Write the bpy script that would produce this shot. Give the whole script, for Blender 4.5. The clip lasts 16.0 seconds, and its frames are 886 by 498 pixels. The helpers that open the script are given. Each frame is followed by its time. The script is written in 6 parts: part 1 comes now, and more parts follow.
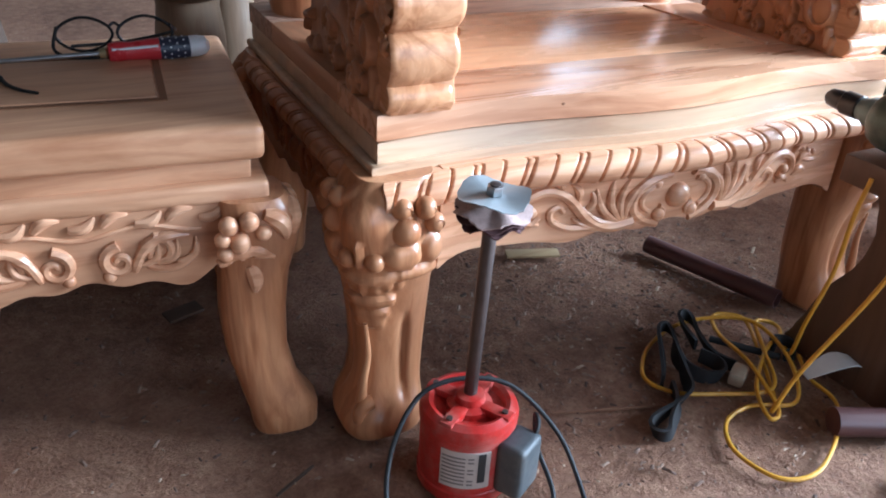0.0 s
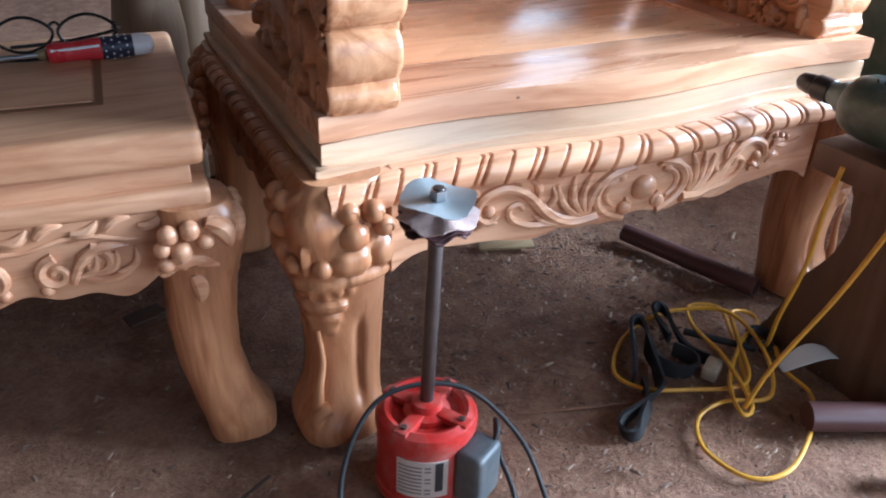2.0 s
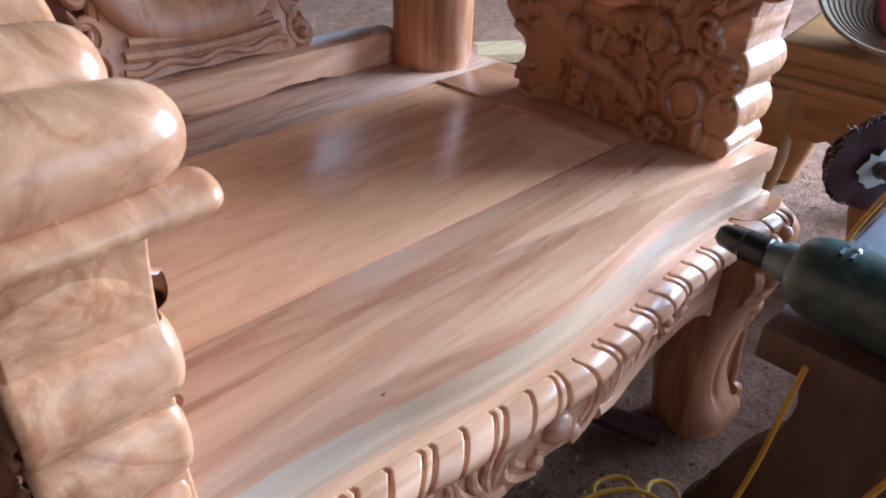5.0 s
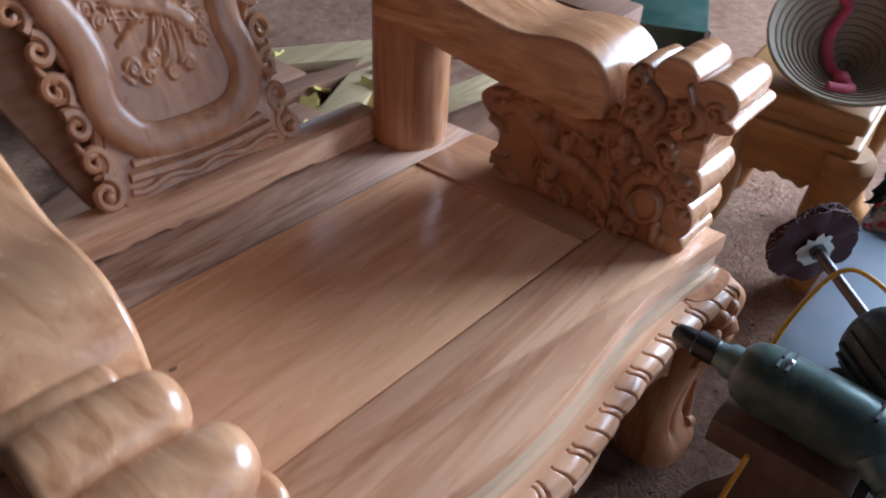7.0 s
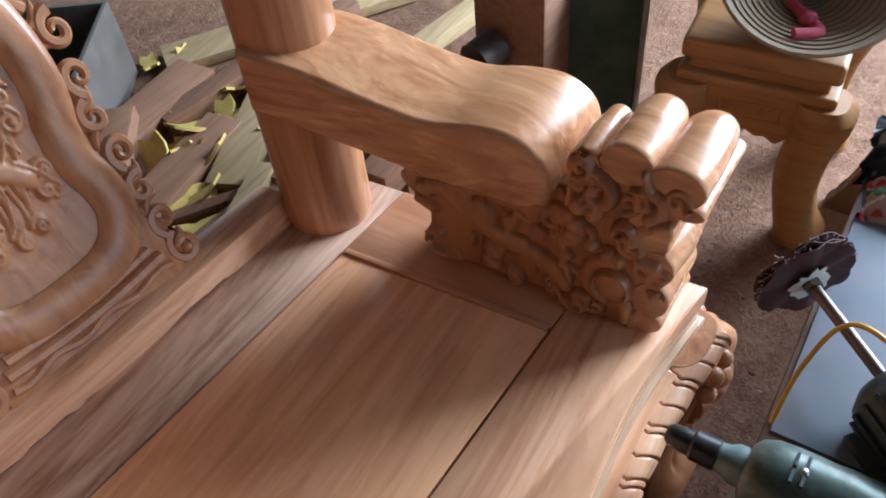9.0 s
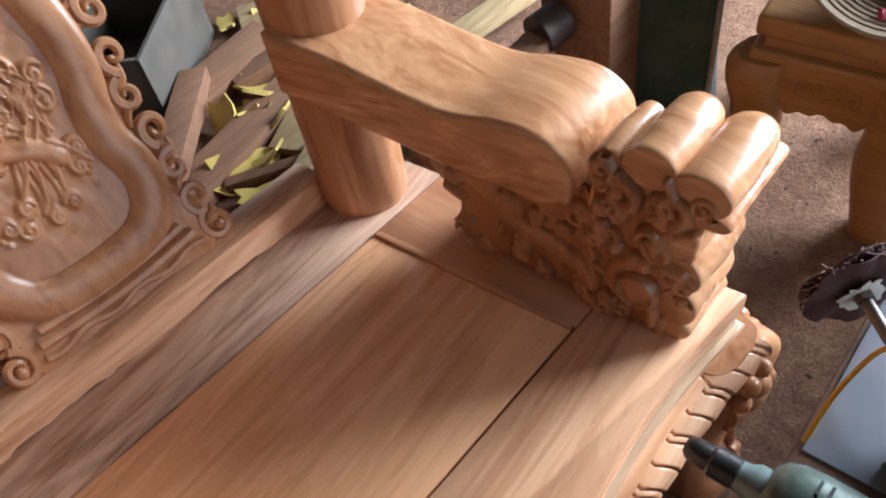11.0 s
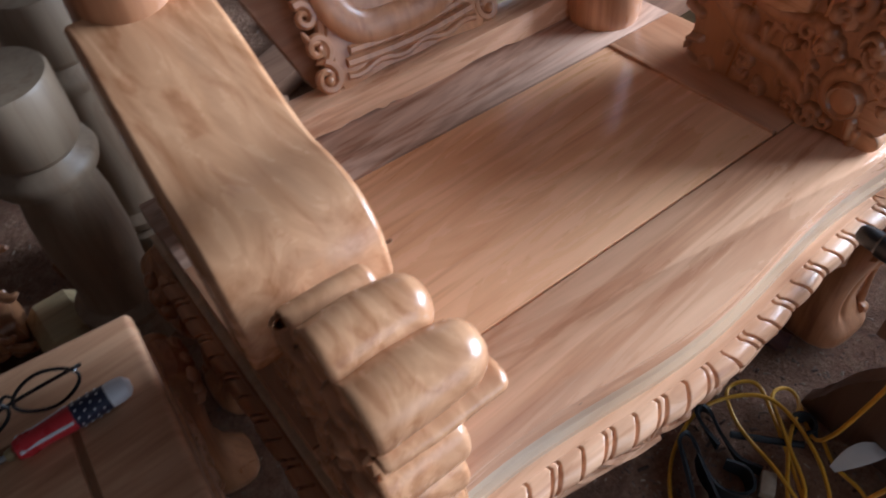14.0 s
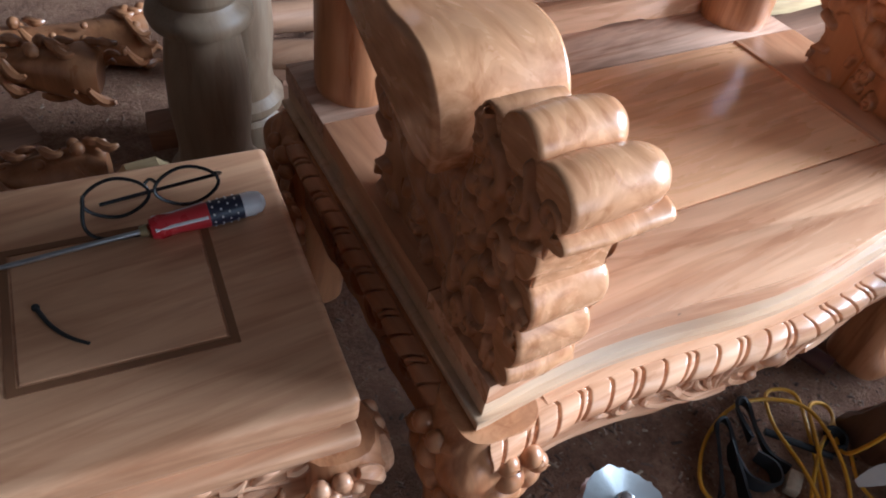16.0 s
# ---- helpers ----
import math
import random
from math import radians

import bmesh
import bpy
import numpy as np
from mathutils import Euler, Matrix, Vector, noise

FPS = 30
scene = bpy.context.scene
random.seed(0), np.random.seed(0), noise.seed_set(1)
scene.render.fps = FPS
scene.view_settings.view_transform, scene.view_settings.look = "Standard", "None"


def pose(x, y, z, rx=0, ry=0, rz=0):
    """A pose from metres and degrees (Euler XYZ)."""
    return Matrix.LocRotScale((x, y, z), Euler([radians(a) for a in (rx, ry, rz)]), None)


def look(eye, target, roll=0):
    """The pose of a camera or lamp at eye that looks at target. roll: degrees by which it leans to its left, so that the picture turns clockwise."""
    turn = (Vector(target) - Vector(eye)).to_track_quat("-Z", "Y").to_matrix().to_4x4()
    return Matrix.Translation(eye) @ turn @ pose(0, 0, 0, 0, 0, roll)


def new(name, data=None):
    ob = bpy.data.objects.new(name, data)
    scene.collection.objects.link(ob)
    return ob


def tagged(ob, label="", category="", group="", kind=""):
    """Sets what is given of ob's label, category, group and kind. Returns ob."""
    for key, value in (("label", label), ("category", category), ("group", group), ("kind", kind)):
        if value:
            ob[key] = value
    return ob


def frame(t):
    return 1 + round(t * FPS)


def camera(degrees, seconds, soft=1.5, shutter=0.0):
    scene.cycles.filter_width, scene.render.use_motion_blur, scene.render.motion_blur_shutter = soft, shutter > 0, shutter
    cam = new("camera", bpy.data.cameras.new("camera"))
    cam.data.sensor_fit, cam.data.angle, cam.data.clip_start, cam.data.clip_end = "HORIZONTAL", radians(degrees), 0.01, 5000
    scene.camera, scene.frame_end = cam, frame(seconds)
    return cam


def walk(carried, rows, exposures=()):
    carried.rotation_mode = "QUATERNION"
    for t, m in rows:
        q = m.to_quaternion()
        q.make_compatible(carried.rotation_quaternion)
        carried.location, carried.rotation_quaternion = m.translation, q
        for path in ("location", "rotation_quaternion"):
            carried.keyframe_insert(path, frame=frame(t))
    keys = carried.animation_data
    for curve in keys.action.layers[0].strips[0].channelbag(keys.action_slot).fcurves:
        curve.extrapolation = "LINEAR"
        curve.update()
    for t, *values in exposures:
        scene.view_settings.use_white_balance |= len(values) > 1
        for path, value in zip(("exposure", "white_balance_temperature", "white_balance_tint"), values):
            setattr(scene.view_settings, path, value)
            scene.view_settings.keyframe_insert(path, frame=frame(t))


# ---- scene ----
cam = camera(57.1, 16.0, soft=1.9, shutter=0.4)
# seconds, eye, target, roll
PATH = [
    (0, (-0.376, -0.814, 0.781), (0.507, 0.701, -0.181), 3.6),
    (0.5, (-0.369, -0.802, 0.779), (0.501, 0.705, -0.208), 4.2),
    (1, (-0.361, -0.798, 0.785), (0.505, 0.71, -0.202), 3.4),
    (1.5, (-0.344, -0.805, 0.789), (0.518, 0.699, -0.209), 2.6),
    (2, (-0.298, -0.804, 0.794), (0.563, 0.691, -0.218), 2.2),
    (2.5, (-0.24, -0.77, 0.819), (0.621, 0.705, -0.222), 2.5),
    (3, (-0.214, -0.713, 0.85), (0.658, 0.734, -0.221), 3.6),
    (3.5, (-0.158, -0.656, 0.874), (0.867, 0.622, -0.274), 5.4),
    (4, (-0.116, -0.553, 0.89), (0.951, 0.622, -0.327), 5.3),
    (4.5, (-0.074, -0.431, 0.914), (1.061, 0.704, -0.279), 2.0),
    (4.7, (-0.064, -0.359, 0.883), (1.176, 0.769, -0.208), 2.7),
    (6.8, (-0.05, -0.335, 1.123), (1.133, 0.698, -0.116), 3.4),
    (7, (-0.052, -0.29, 1.138), (1.167, 0.676, -0.118), 2.9),
    (7.5, (-0.039, -0.19, 1.164), (1.242, 0.591, -0.158), 3.5),
    (8, (0.017, -0.139, 1.185), (1.284, 0.532, -0.209), 2.5),
    (8.5, (0.118, -0.123, 1.219), (1.329, 0.596, -0.201), -0.8),
    (8.7, (0.178, -0.131, 1.241), (1.332, 0.622, -0.209), -3.4),
    (10.8, (0.331, -0.183, 1.246), (1.214, 0.766, -0.277), -11.9),
    (11, (0.317, -0.186, 1.246), (1.19, 0.765, -0.282), -11.9),
    (11.5, (0.265, -0.194, 1.255), (1.127, 0.768, -0.271), -11.8),
    (12, (0.186, -0.201, 1.254), (1.045, 0.77, -0.27), -11.0),
    (12.5, (0.113, -0.209, 1.256), (0.954, 0.763, -0.276), -10.5),
    (13, (0.045, -0.218, 1.253), (0.868, 0.758, -0.286), -9.7),
    (13.5, (0.001, -0.241, 1.257), (0.77, 0.765, -0.291), -9.8),
    (14, (-0.094, -0.275, 1.25), (0.646, 0.762, -0.292), -5.7),
    (14.5, (-0.186, -0.302, 1.232), (0.582, 0.787, -0.259), -2.6),
    (15, (-0.281, -0.322, 1.188), (0.545, 0.777, -0.264), 3.3),
    (15.5, (-0.332, -0.344, 1.152), (0.486, 0.749, -0.31), 8.0),
    (16, (-0.34, -0.339, 1.152), (0.485, 0.765, -0.297), 9.0),
]
walk(cam, [(t, look(eye, target, roll)) for t, eye, target, roll in PATH],
     exposures=[(0.0, 0.63, 5450, 10), (3.0, 0.57, 5350, 10), (4.7, 0.08, 5050, 10), (7.0, -0.50, 5300, 10), (8.7, -0.26, 5650, 10), (11.0, 0.0, 6200, 12), (12.5, 0.0, 5850, 12), (13.5, -0.31, 5550, 12), (15.0, 0.08, 5600, 12), (16.0, 0.28, 5650, 12)])

# ---- light: an overcast day outside, coming in through the openings of the shed ----
world = bpy.data.worlds.new("world")
scene.world = world
world.use_nodes = True
wn = world.node_tree.nodes
sky = wn.new("ShaderNodeTexSky")
sky.sky_type = "NISHITA"
sky.sun_disc = False
sky.sun_elevation = radians(42)
sky.sun_rotation = radians(130)
wn["Background"].inputs["Strength"].default_value = 0.062
world.node_tree.links.new(sky.outputs[0], wn["Background"].inputs["Color"])

sun = new("sun", bpy.data.lights.new("sun", "SUN"))
sun.data.energy = 1.5
sun.data.angle = radians(12)
sun.data.color = (1.0, 0.96, 0.9)
sun.matrix_world = look((4.0, -3.4, 4.2), (0, 0, 0))


def opening_light(name, place, target, w, h, watts, colour):
    ob = new(name, bpy.data.lights.new(name, "AREA"))
    ob.data.shape, ob.data.size, ob.data.size_y = "RECTANGLE", w, h
    ob.data.energy, ob.data.color = watts, colour
    ob.matrix_world = look(place, target)
    return ob


DAY = (0.80, 0.91, 1.0)
opening_light("daylight_gate", (4.25, -1.5, 1.75), (0.0, -0.6, 0.5), 2.5, 2.1, 730, DAY)
opening_light("daylight_door", (1.0, -2.85, 1.25), (1.0, 0.0, 0.8), 1.5, 1.9, 22, DAY)
opening_light("daylight_window", (2.3, 3.25, 1.5), (1.6, 0.0, 1.0), 1.0, 1.1, 8, DAY)


# ---- materials ----
def nodes_of(name):
    m = bpy.data.materials.new(name)
    m.use_nodes = True
    nt = m.node_tree
    return m, nt, nt.nodes["Principled BSDF"]


def ramp(nt, fac, stops):
    r = nt.nodes.new("ShaderNodeValToRGB")
    while len(r.color_ramp.elements) < len(stops):
        r.color_ramp.elements.new(0.5)
    for e, (p, c) in zip(r.color_ramp.elements, stops):
        e.position, e.color = p, (*c, 1)
    nt.links.new(fac, r.inputs[0])
    return r.outputs[0]


def coords(nt, scale, rotation=(0, 0, 0)):
    tc = nt.nodes.new("ShaderNodeTexCoord")
    mp = nt.nodes.new("ShaderNodeMapping")
    mp.inputs["Scale"].default_value = scale
    mp.inputs["Rotation"].default_value = rotation
    nt.links.new(tc.outputs["Object"], mp.inputs[0])
    return mp.outputs[0]


def noise_tex(nt, vec, scale, detail=5, rough=0.55, distortion=0.0):
    n = nt.nodes.new("ShaderNodeTexNoise")
    n.inputs["Scale"].default_value = scale
    n.inputs["Detail"].default_value = detail
    n.inputs["Roughness"].default_value = rough
    n.inputs["Distortion"].default_value = distortion
    nt.links.new(vec, n.inputs["Vector"])
    return n.outputs["Fac"]


def mixed(nt, kind, fac, a, b):
    x = nt.nodes.new("ShaderNodeMix")
    x.data_type, x.blend_type = "RGBA", kind
    for sock, v in ((x.inputs["Factor"], fac), (x.inputs["A"], a), (x.inputs["B"], b)):
        if hasattr(v, "links"):
            nt.links.new(v, sock)
        else:
            sock.default_value = v if isinstance(v, (int, float)) else (*v, 1)
    return x.outputs["Result"]


def bumped(nt, bsdf, height, strength, distance):
    b = nt.nodes.new("ShaderNodeBump")
    b.inputs["Strength"].default_value = strength
    b.inputs["Distance"].default_value = distance
    nt.links.new(height, b.inputs["Height"])
    nt.links.new(b.outputs[0], bsdf.inputs["Normal"])


def wood(name, light, dark, axis="x", rough=0.42, figure=0.5, streak=1.0, pores=0.35, stain=(0.30, 0.20, 0.15), stain_amount=0.35, swirl=2.2, veins=0.42):
    """Sanded timber: broad flowing figure, thin dark grain lines, fine fibres, grey sapwood stains and pores."""
    m, nt, b = nodes_of(name)
    k = {"x": (0, 1, 1), "y": (1, 0, 1), "z": (1, 1, 0)}[axis]

    def along(across, ratio):
        return coords(nt, tuple(across * (1 if v else ratio) for v in k))
    fine = noise_tex(nt, along(110 * streak, 0.045), 1.0, 6, 0.62)
    broad = noise_tex(nt, along(11, 0.16), 1.0, 5, 0.55, swirl)
    line = noise_tex(nt, along(42 * streak, 0.06), 1.0, 3, 0.5, swirl * 0.5)
    mid = tuple((a + c) / 2 for a, c in zip(light, dark))
    c2 = ramp(nt, broad, [(0.30, dark), (0.44, mid), (0.58, light), (0.78, tuple(min(1, v * 1.08) for v in light))])
    c1 = ramp(nt, fine, [(0.28, tuple(v * 0.86 for v in mid)), (0.5, light), (0.75, tuple(min(1, v * 1.12) for v in light))])
    col = mixed(nt, "MIX", 1 - figure, c2, c1)
    col = mixed(nt, "MULTIPLY", veins, col, ramp(nt, line, [(0.50, (1, 1, 1)), (0.60, (0.78, 0.66, 0.58)), (0.68, (0.60, 0.44, 0.36)), (0.76, (0.92, 0.88, 0.85))]))
    st = noise_tex(nt, along(5.0, 0.25), 1.0, 3, 0.5, 1.0)
    col = mixed(nt, "MIX", ramp(nt, st, [(0.56, (0, 0, 0)), (0.72, (stain_amount,) * 3)]), col, stain)
    nt.links.new(col, b.inputs["Base Color"])
    rr = nt.nodes.new("ShaderNodeMapRange")
    rr.inputs["To Min"].default_value, rr.inputs["To Max"].default_value = rough - 0.07, rough + 0.14
    nt.links.new(broad, rr.inputs["Value"])
    nt.links.new(rr.outputs[0], b.inputs["Roughness"])
    bumped(nt, b, fine, pores, 0.0012)
    return m


def plain(name, colour, rough=0.5, metal=0.0, vary=0.25, scale=30.0, bump=0.15, second=None):
    m, nt, b = nodes_of(name)
    n = noise_tex(nt, coords(nt, (1, 1, 1)), scale, 6, 0.6)
    big = noise_tex(nt, coords(nt, (1, 1, 1)), scale * 0.15, 3, 0.5)
    lo = tuple(v * (1 - vary) for v in colour)
    hi = second or tuple(min(1, v * (1 + vary * 0.5)) for v in colour)
    col = mixed(nt, "MIX", ramp(nt, big, [(0.35, (0.15,) * 3), (0.65, (0.85,) * 3)]), ramp(nt, n, [(0.3, lo), (0.6, colour)]),
                ramp(nt, n, [(0.35, colour), (0.7, hi)]))
    nt.links.new(col, b.inputs["Base Color"])
    b.inputs["Metallic"].default_value = metal
    rr = nt.nodes.new("ShaderNodeMapRange")
    rr.inputs["To Min"].default_value, rr.inputs["To Max"].default_value = max(0.03, rough - 0.1), min(1, rough + 0.12)
    nt.links.new(n, rr.inputs["Value"])
    nt.links.new(rr.outputs[0], b.inputs["Roughness"])
    if bump:
        bumped(nt, b, n, bump, 0.002)
    return m


def dusty(name, colour, dust, rough=0.5, amount=0.7, scale=18.0, metal=0.0):
    """Worn paint or metal with patches of pale sawdust in the hollows of a broad noise."""
    m, nt, b = nodes_of(name)
    n = noise_tex(nt, coords(nt, (1, 1, 1)), scale, 8, 0.65)
    n2 = noise_tex(nt, coords(nt, (1, 1, 1)), scale * 6, 4, 0.6)
    mask = ramp(nt, n, [(0.45, (0, 0, 0)), (0.68, (amount,) * 3)])
    base = ramp(nt, n2, [(0.3, tuple(v * 0.75 for v in colour)), (0.7, colour)])
    nt.links.new(mixed(nt, "MIX", mask, base, dust), b.inputs["Base Color"])
    b.inputs["Metallic"].default_value = metal
    b.inputs["Roughness"].default_value = rough
    bumped(nt, b, n2, 0.15, 0.0015)
    return m


def earth():
    m, nt, b = nodes_of("dusty_floor")
    v = coords(nt, (1, 1, 1))
    big = noise_tex(nt, v, 2.2, 5, 0.6, 0.4)
    mid = noise_tex(nt, v, 26, 8, 0.72, 0.4)
    fine = noise_tex(nt, v, 130, 5, 0.7)
    c = ramp(nt, mid, [(0.30, (0.135, 0.060, 0.033)), (0.5, (0.30, 0.150, 0.087)), (0.68, (0.48, 0.287, 0.178))])
    c2 = ramp(nt, big, [(0.32, (0.115, 0.052, 0.029)), (0.52, (0.28, 0.146, 0.086)), (0.68, (0.42, 0.236, 0.146))])
    c3 = mixed(nt, "MIX", 0.45, c, c2)
    col = mixed(nt, "MULTIPLY", 0.6, c3, ramp(nt, fine, [(0.35, (0.55, 0.5, 0.47)), (0.6, (1, 1, 1))]))
    nt.links.new(col, b.inputs["Base Color"])
    b.inputs["Roughness"].default_value = 0.92
    add = nt.nodes.new("ShaderNodeMath")
    add.operation = "ADD"
    nt.links.new(mid, add.inputs[0])
    nt.links.new(fine, add.inputs[1])
    bumped(nt, b, add.outputs[0], 0.9, 0.008)
    return m


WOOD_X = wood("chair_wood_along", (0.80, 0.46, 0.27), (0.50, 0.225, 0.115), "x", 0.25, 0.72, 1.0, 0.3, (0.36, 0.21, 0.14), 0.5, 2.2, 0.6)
SAP = wood("pale_sapwood", (0.66, 0.45, 0.285), (0.50, 0.31, 0.18), "x", 0.33, 0.6, 1.0, 0.25, (0.34, 0.31, 0.27), 0.5)
WOOD_Y = wood("chair_wood_deep", (0.60, 0.305, 0.165), (0.38, 0.16, 0.075), "y", 0.28, 0.65)
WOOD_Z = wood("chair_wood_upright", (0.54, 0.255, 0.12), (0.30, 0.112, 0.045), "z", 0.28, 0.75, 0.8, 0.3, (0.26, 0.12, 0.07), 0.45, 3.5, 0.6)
PANEL_X = wood("seat_panel_wood", (0.88, 0.475, 0.25), (0.72, 0.335, 0.16), "x", 0.24, 0.62, 1.0, 0.2, (0.54, 0.28, 0.15), 0.4, 2.6, 0.45)
DARK_X = wood("seat_back_board_wood", (0.58, 0.36, 0.25), (0.30, 0.165, 0.105), "x", 0.42, 0.85, 0.8, 0.3, (0.17, 0.11, 0.085), 0.6, 4.5, 0.9)
# darker than the seat wood: shade among the carving is put into the colour
CARVED = wood("shaded_carved_wood", (0.47, 0.215, 0.098), (0.25, 0.095, 0.038), "z", 0.27, 0.7, 0.7, 0.25, (0.40, 0.21, 0.13), 0.2)
ARM_WOOD = wood("arm_wood", (0.64, 0.325, 0.162), (0.385, 0.162, 0.068), "y", 0.22, 0.85, 0.7, 0.18, (0.40, 0.215, 0.12), 0.45, 4.5, 0.6)
TABLE_WOOD = wood("side_table_wood", (0.62, 0.34, 0.19), (0.42, 0.195, 0.095), "x", 0.38, 0.65, 0.9, 0.3, (0.40, 0.22, 0.15), 0.4, 3.0)
HONEY = wood("honey_wood", (0.38, 0.18, 0.05), (0.24, 0.10, 0.027), "y", 0.45, 0.6)
DARKWOOD = wood("old_bench_wood", (0.14, 0.075, 0.045), (0.06, 0.032, 0.02), "z", 0.5, 0.6)
RAWPALE = wood("raw_pale_timber", (0.46, 0.33, 0.17), (0.33, 0.22, 0.11), "x", 0.7, 0.5)
RAWBROWN = wood("raw_brown_timber", (0.27, 0.135, 0.075), (0.15, 0.07, 0.04), "x", 0.7, 0.5)
LOGWOOD = wood("debarked_log_wood", (0.34, 0.18, 0.10), (0.20, 0.095, 0.05), "x", 0.6, 0.6)
TURNED = wood("turned_post_wood", (0.28, 0.195, 0.125), (0.17, 0.11, 0.068), "z", 0.46, 0.6, 1.0, 0.2, (0.15, 0.13, 0.10), 0.6)
# dark brown: shade painted into grooves and joints, and the knots' own colour
GROOVE = plain("groove_shadow_knot_wood", (0.21, 0.09, 0.038), 0.7)
FLOOR = earth()
WALLMAT = plain("shed_wall", (0.075, 0.055, 0.043), 0.9, 0, 0.3, 6, 0.3)
ROOFMAT = plain("shed_roof", (0.045, 0.041, 0.038), 0.7, 0, 0.3, 5, 0.2)
RED = dusty("motor_red_paint", (0.52, 0.022, 0.016), (0.42, 0.22, 0.18), 0.38, 0.5, 22)
GREY_BOX = dusty("capacitor_grey", (0.075, 0.088, 0.095), (0.2, 0.18, 0.16), 0.5, 0.4)
STEEL = plain("bare_steel", (0.50, 0.52, 0.54), 0.32, 1.0, 0.3, 40, 0.1)
DARKSTEEL = plain("dull_steel_shaft", (0.12, 0.097, 0.09), 0.42, 0.8, 0.3, 60, 0.1)
WASHER = plain("pale_blue_disc_plate", (0.35, 0.37, 0.37), 0.38, 0.25, 0.45, 40, 0.3, (0.26, 0.30, 0.33))
ABRASIVE = plain("maroon_abrasive_cloth", (0.075, 0.030, 0.030), 0.85, 0, 0.4, 90, 0.5)
FRAY = plain("frayed_cloth_edge", (0.42, 0.30, 0.27), 0.95, 0, 0.4, 120, 0.5)
BLACK = plain("black_rubber", (0.012, 0.012, 0.013), 0.62, 0, 0.3, 50, 0.1)
YELLOW = plain("yellow_cord", (0.66, 0.33, 0.025), 0.42, 0, 0.3, 60, 0.1)
DRILLGREEN = dusty("drill_green_metal", (0.068, 0.098, 0.080), (0.27, 0.29, 0.26), 0.36, 0.6, 14, 0.3)
DRILLPALE = dusty("drill_handle_grey_blue", (0.17, 0.23, 0.22), (0.12, 0.16, 0.15), 0.38, 0.6, 14, 0.2)
CHUCK = plain("drill_chuck", (0.045, 0.042, 0.042), 0.34, 0.7, 0.4, 60, 0.2)
GRINDER = dusty("grinder_black_green", (0.028, 0.036, 0.034), (0.16, 0.18, 0.17), 0.4, 0.5, 16)
SHEET = plain("bench_sheet_metal", (0.18, 0.215, 0.26), 0.42, 0.1, 0.2, 9, 0.1, (0.27, 0.235, 0.25))
PVC = plain("brown_plastic_pipe", (0.105, 0.048, 0.045), 0.35, 0, 0.3, 20, 0.08)
WHITEP = plain("white_scrap", (0.62, 0.60, 0.56), 0.7, 0, 0.15, 30)
PLUGM = plain("dirty_white_plug", (0.42, 0.34, 0.24), 0.6, 0, 0.3, 60)
LABELM = plain("metal_label_plate", (0.58, 0.52, 0.47), 0.4, 0.3, 0.2, 40, 0.05)
INK = plain("black_print", (0.03, 0.03, 0.03), 0.6, 0, 0.1)
FOAM = plain("yellow_leaf_shavings", (0.62, 0.43, 0.09), 0.9, 0, 0.35, 25, 0.4, (0.70, 0.58, 0.28))
BOXMAT = plain("old_metal_box", (0.115, 0.10, 0.085), 0.6, 0.2, 0.4, 12, 0.2)
GREENM = dusty("green_machine_paint", (0.020, 0.065, 0.045), (0.12, 0.14, 0.12), 0.45, 0.5, 8)
CARD = plain("dark_cardboard", (0.085, 0.052, 0.034), 0.85, 0, 0.3, 10, 0.2)
HATM = plain("woven_palm_hat", (0.32, 0.235, 0.15), 0.7, 0, 0.25, 60, 0.3)
RIBBON = plain("pink_ribbon", (0.52, 0.055, 0.10), 0.6, 0, 0.4, 40, 0.3)
REDH = plain("red_screwdriver_grip", (0.50, 0.03, 0.035), 0.28, 0, 0.15, 30, 0.05)
NAVY = plain("navy_screwdriver_grip", (0.020, 0.022, 0.045), 0.32, 0, 0.2, 30, 0.05)
WHITEG = plain("white_screwdriver_grip", (0.74, 0.72, 0.72), 0.35, 0, 0.1, 30, 0.05)
FRAME_BLACK = plain("black_spectacle_frame", (0.012, 0.012, 0.013), 0.22, 0, 0.2, 30, 0.02)


def cloth_material():
    m, nt, b = nodes_of("black_patterned_cloth")
    v = nt.nodes.new("ShaderNodeTexVoronoi")
    v.inputs["Scale"].default_value = 26
    nt.links.new(coords(nt, (1, 1, 1)), v.inputs["Vector"])
    nt.links.new(ramp(nt, v.outputs["Distance"], [(0.32, (0.42, 0.42, 0.40)), (0.40, (0.014, 0.014, 0.016))]), b.inputs["Base Color"])
    b.inputs["Roughness"].default_value = 0.85
    return m


def floral_material():
    m, nt, b = nodes_of("floral_cloth")
    v = nt.nodes.new("ShaderNodeTexVoronoi")
    v.inputs["Scale"].default_value = 38
    nt.links.new(coords(nt, (1, 1, 1)), v.inputs["Vector"])
    pet = ramp(nt, v.outputs["Distance"], [(0.42, (1, 1, 1)), (0.48, (0, 0, 0))])
    pick = nt.nodes.new("ShaderNodeSeparateColor")
    nt.links.new(v.outputs["Color"], pick.inputs[0])
    tint = ramp(nt, pick.outputs[0], [(0.0, (0.55, 0.03, 0.04)), (0.6, (0.50, 0.05, 0.05)), (0.62, (0.06, 0.22, 0.10)), (1.0, (0.08, 0.2, 0.1))])
    nt.links.new(mixed(nt, "MIX", pet, (0.55, 0.42, 0.34), tint), b.inputs["Base Color"])
    b.inputs["Roughness"].default_value = 0.9
    return m


CLOTH, FLORAL = cloth_material(), floral_material()


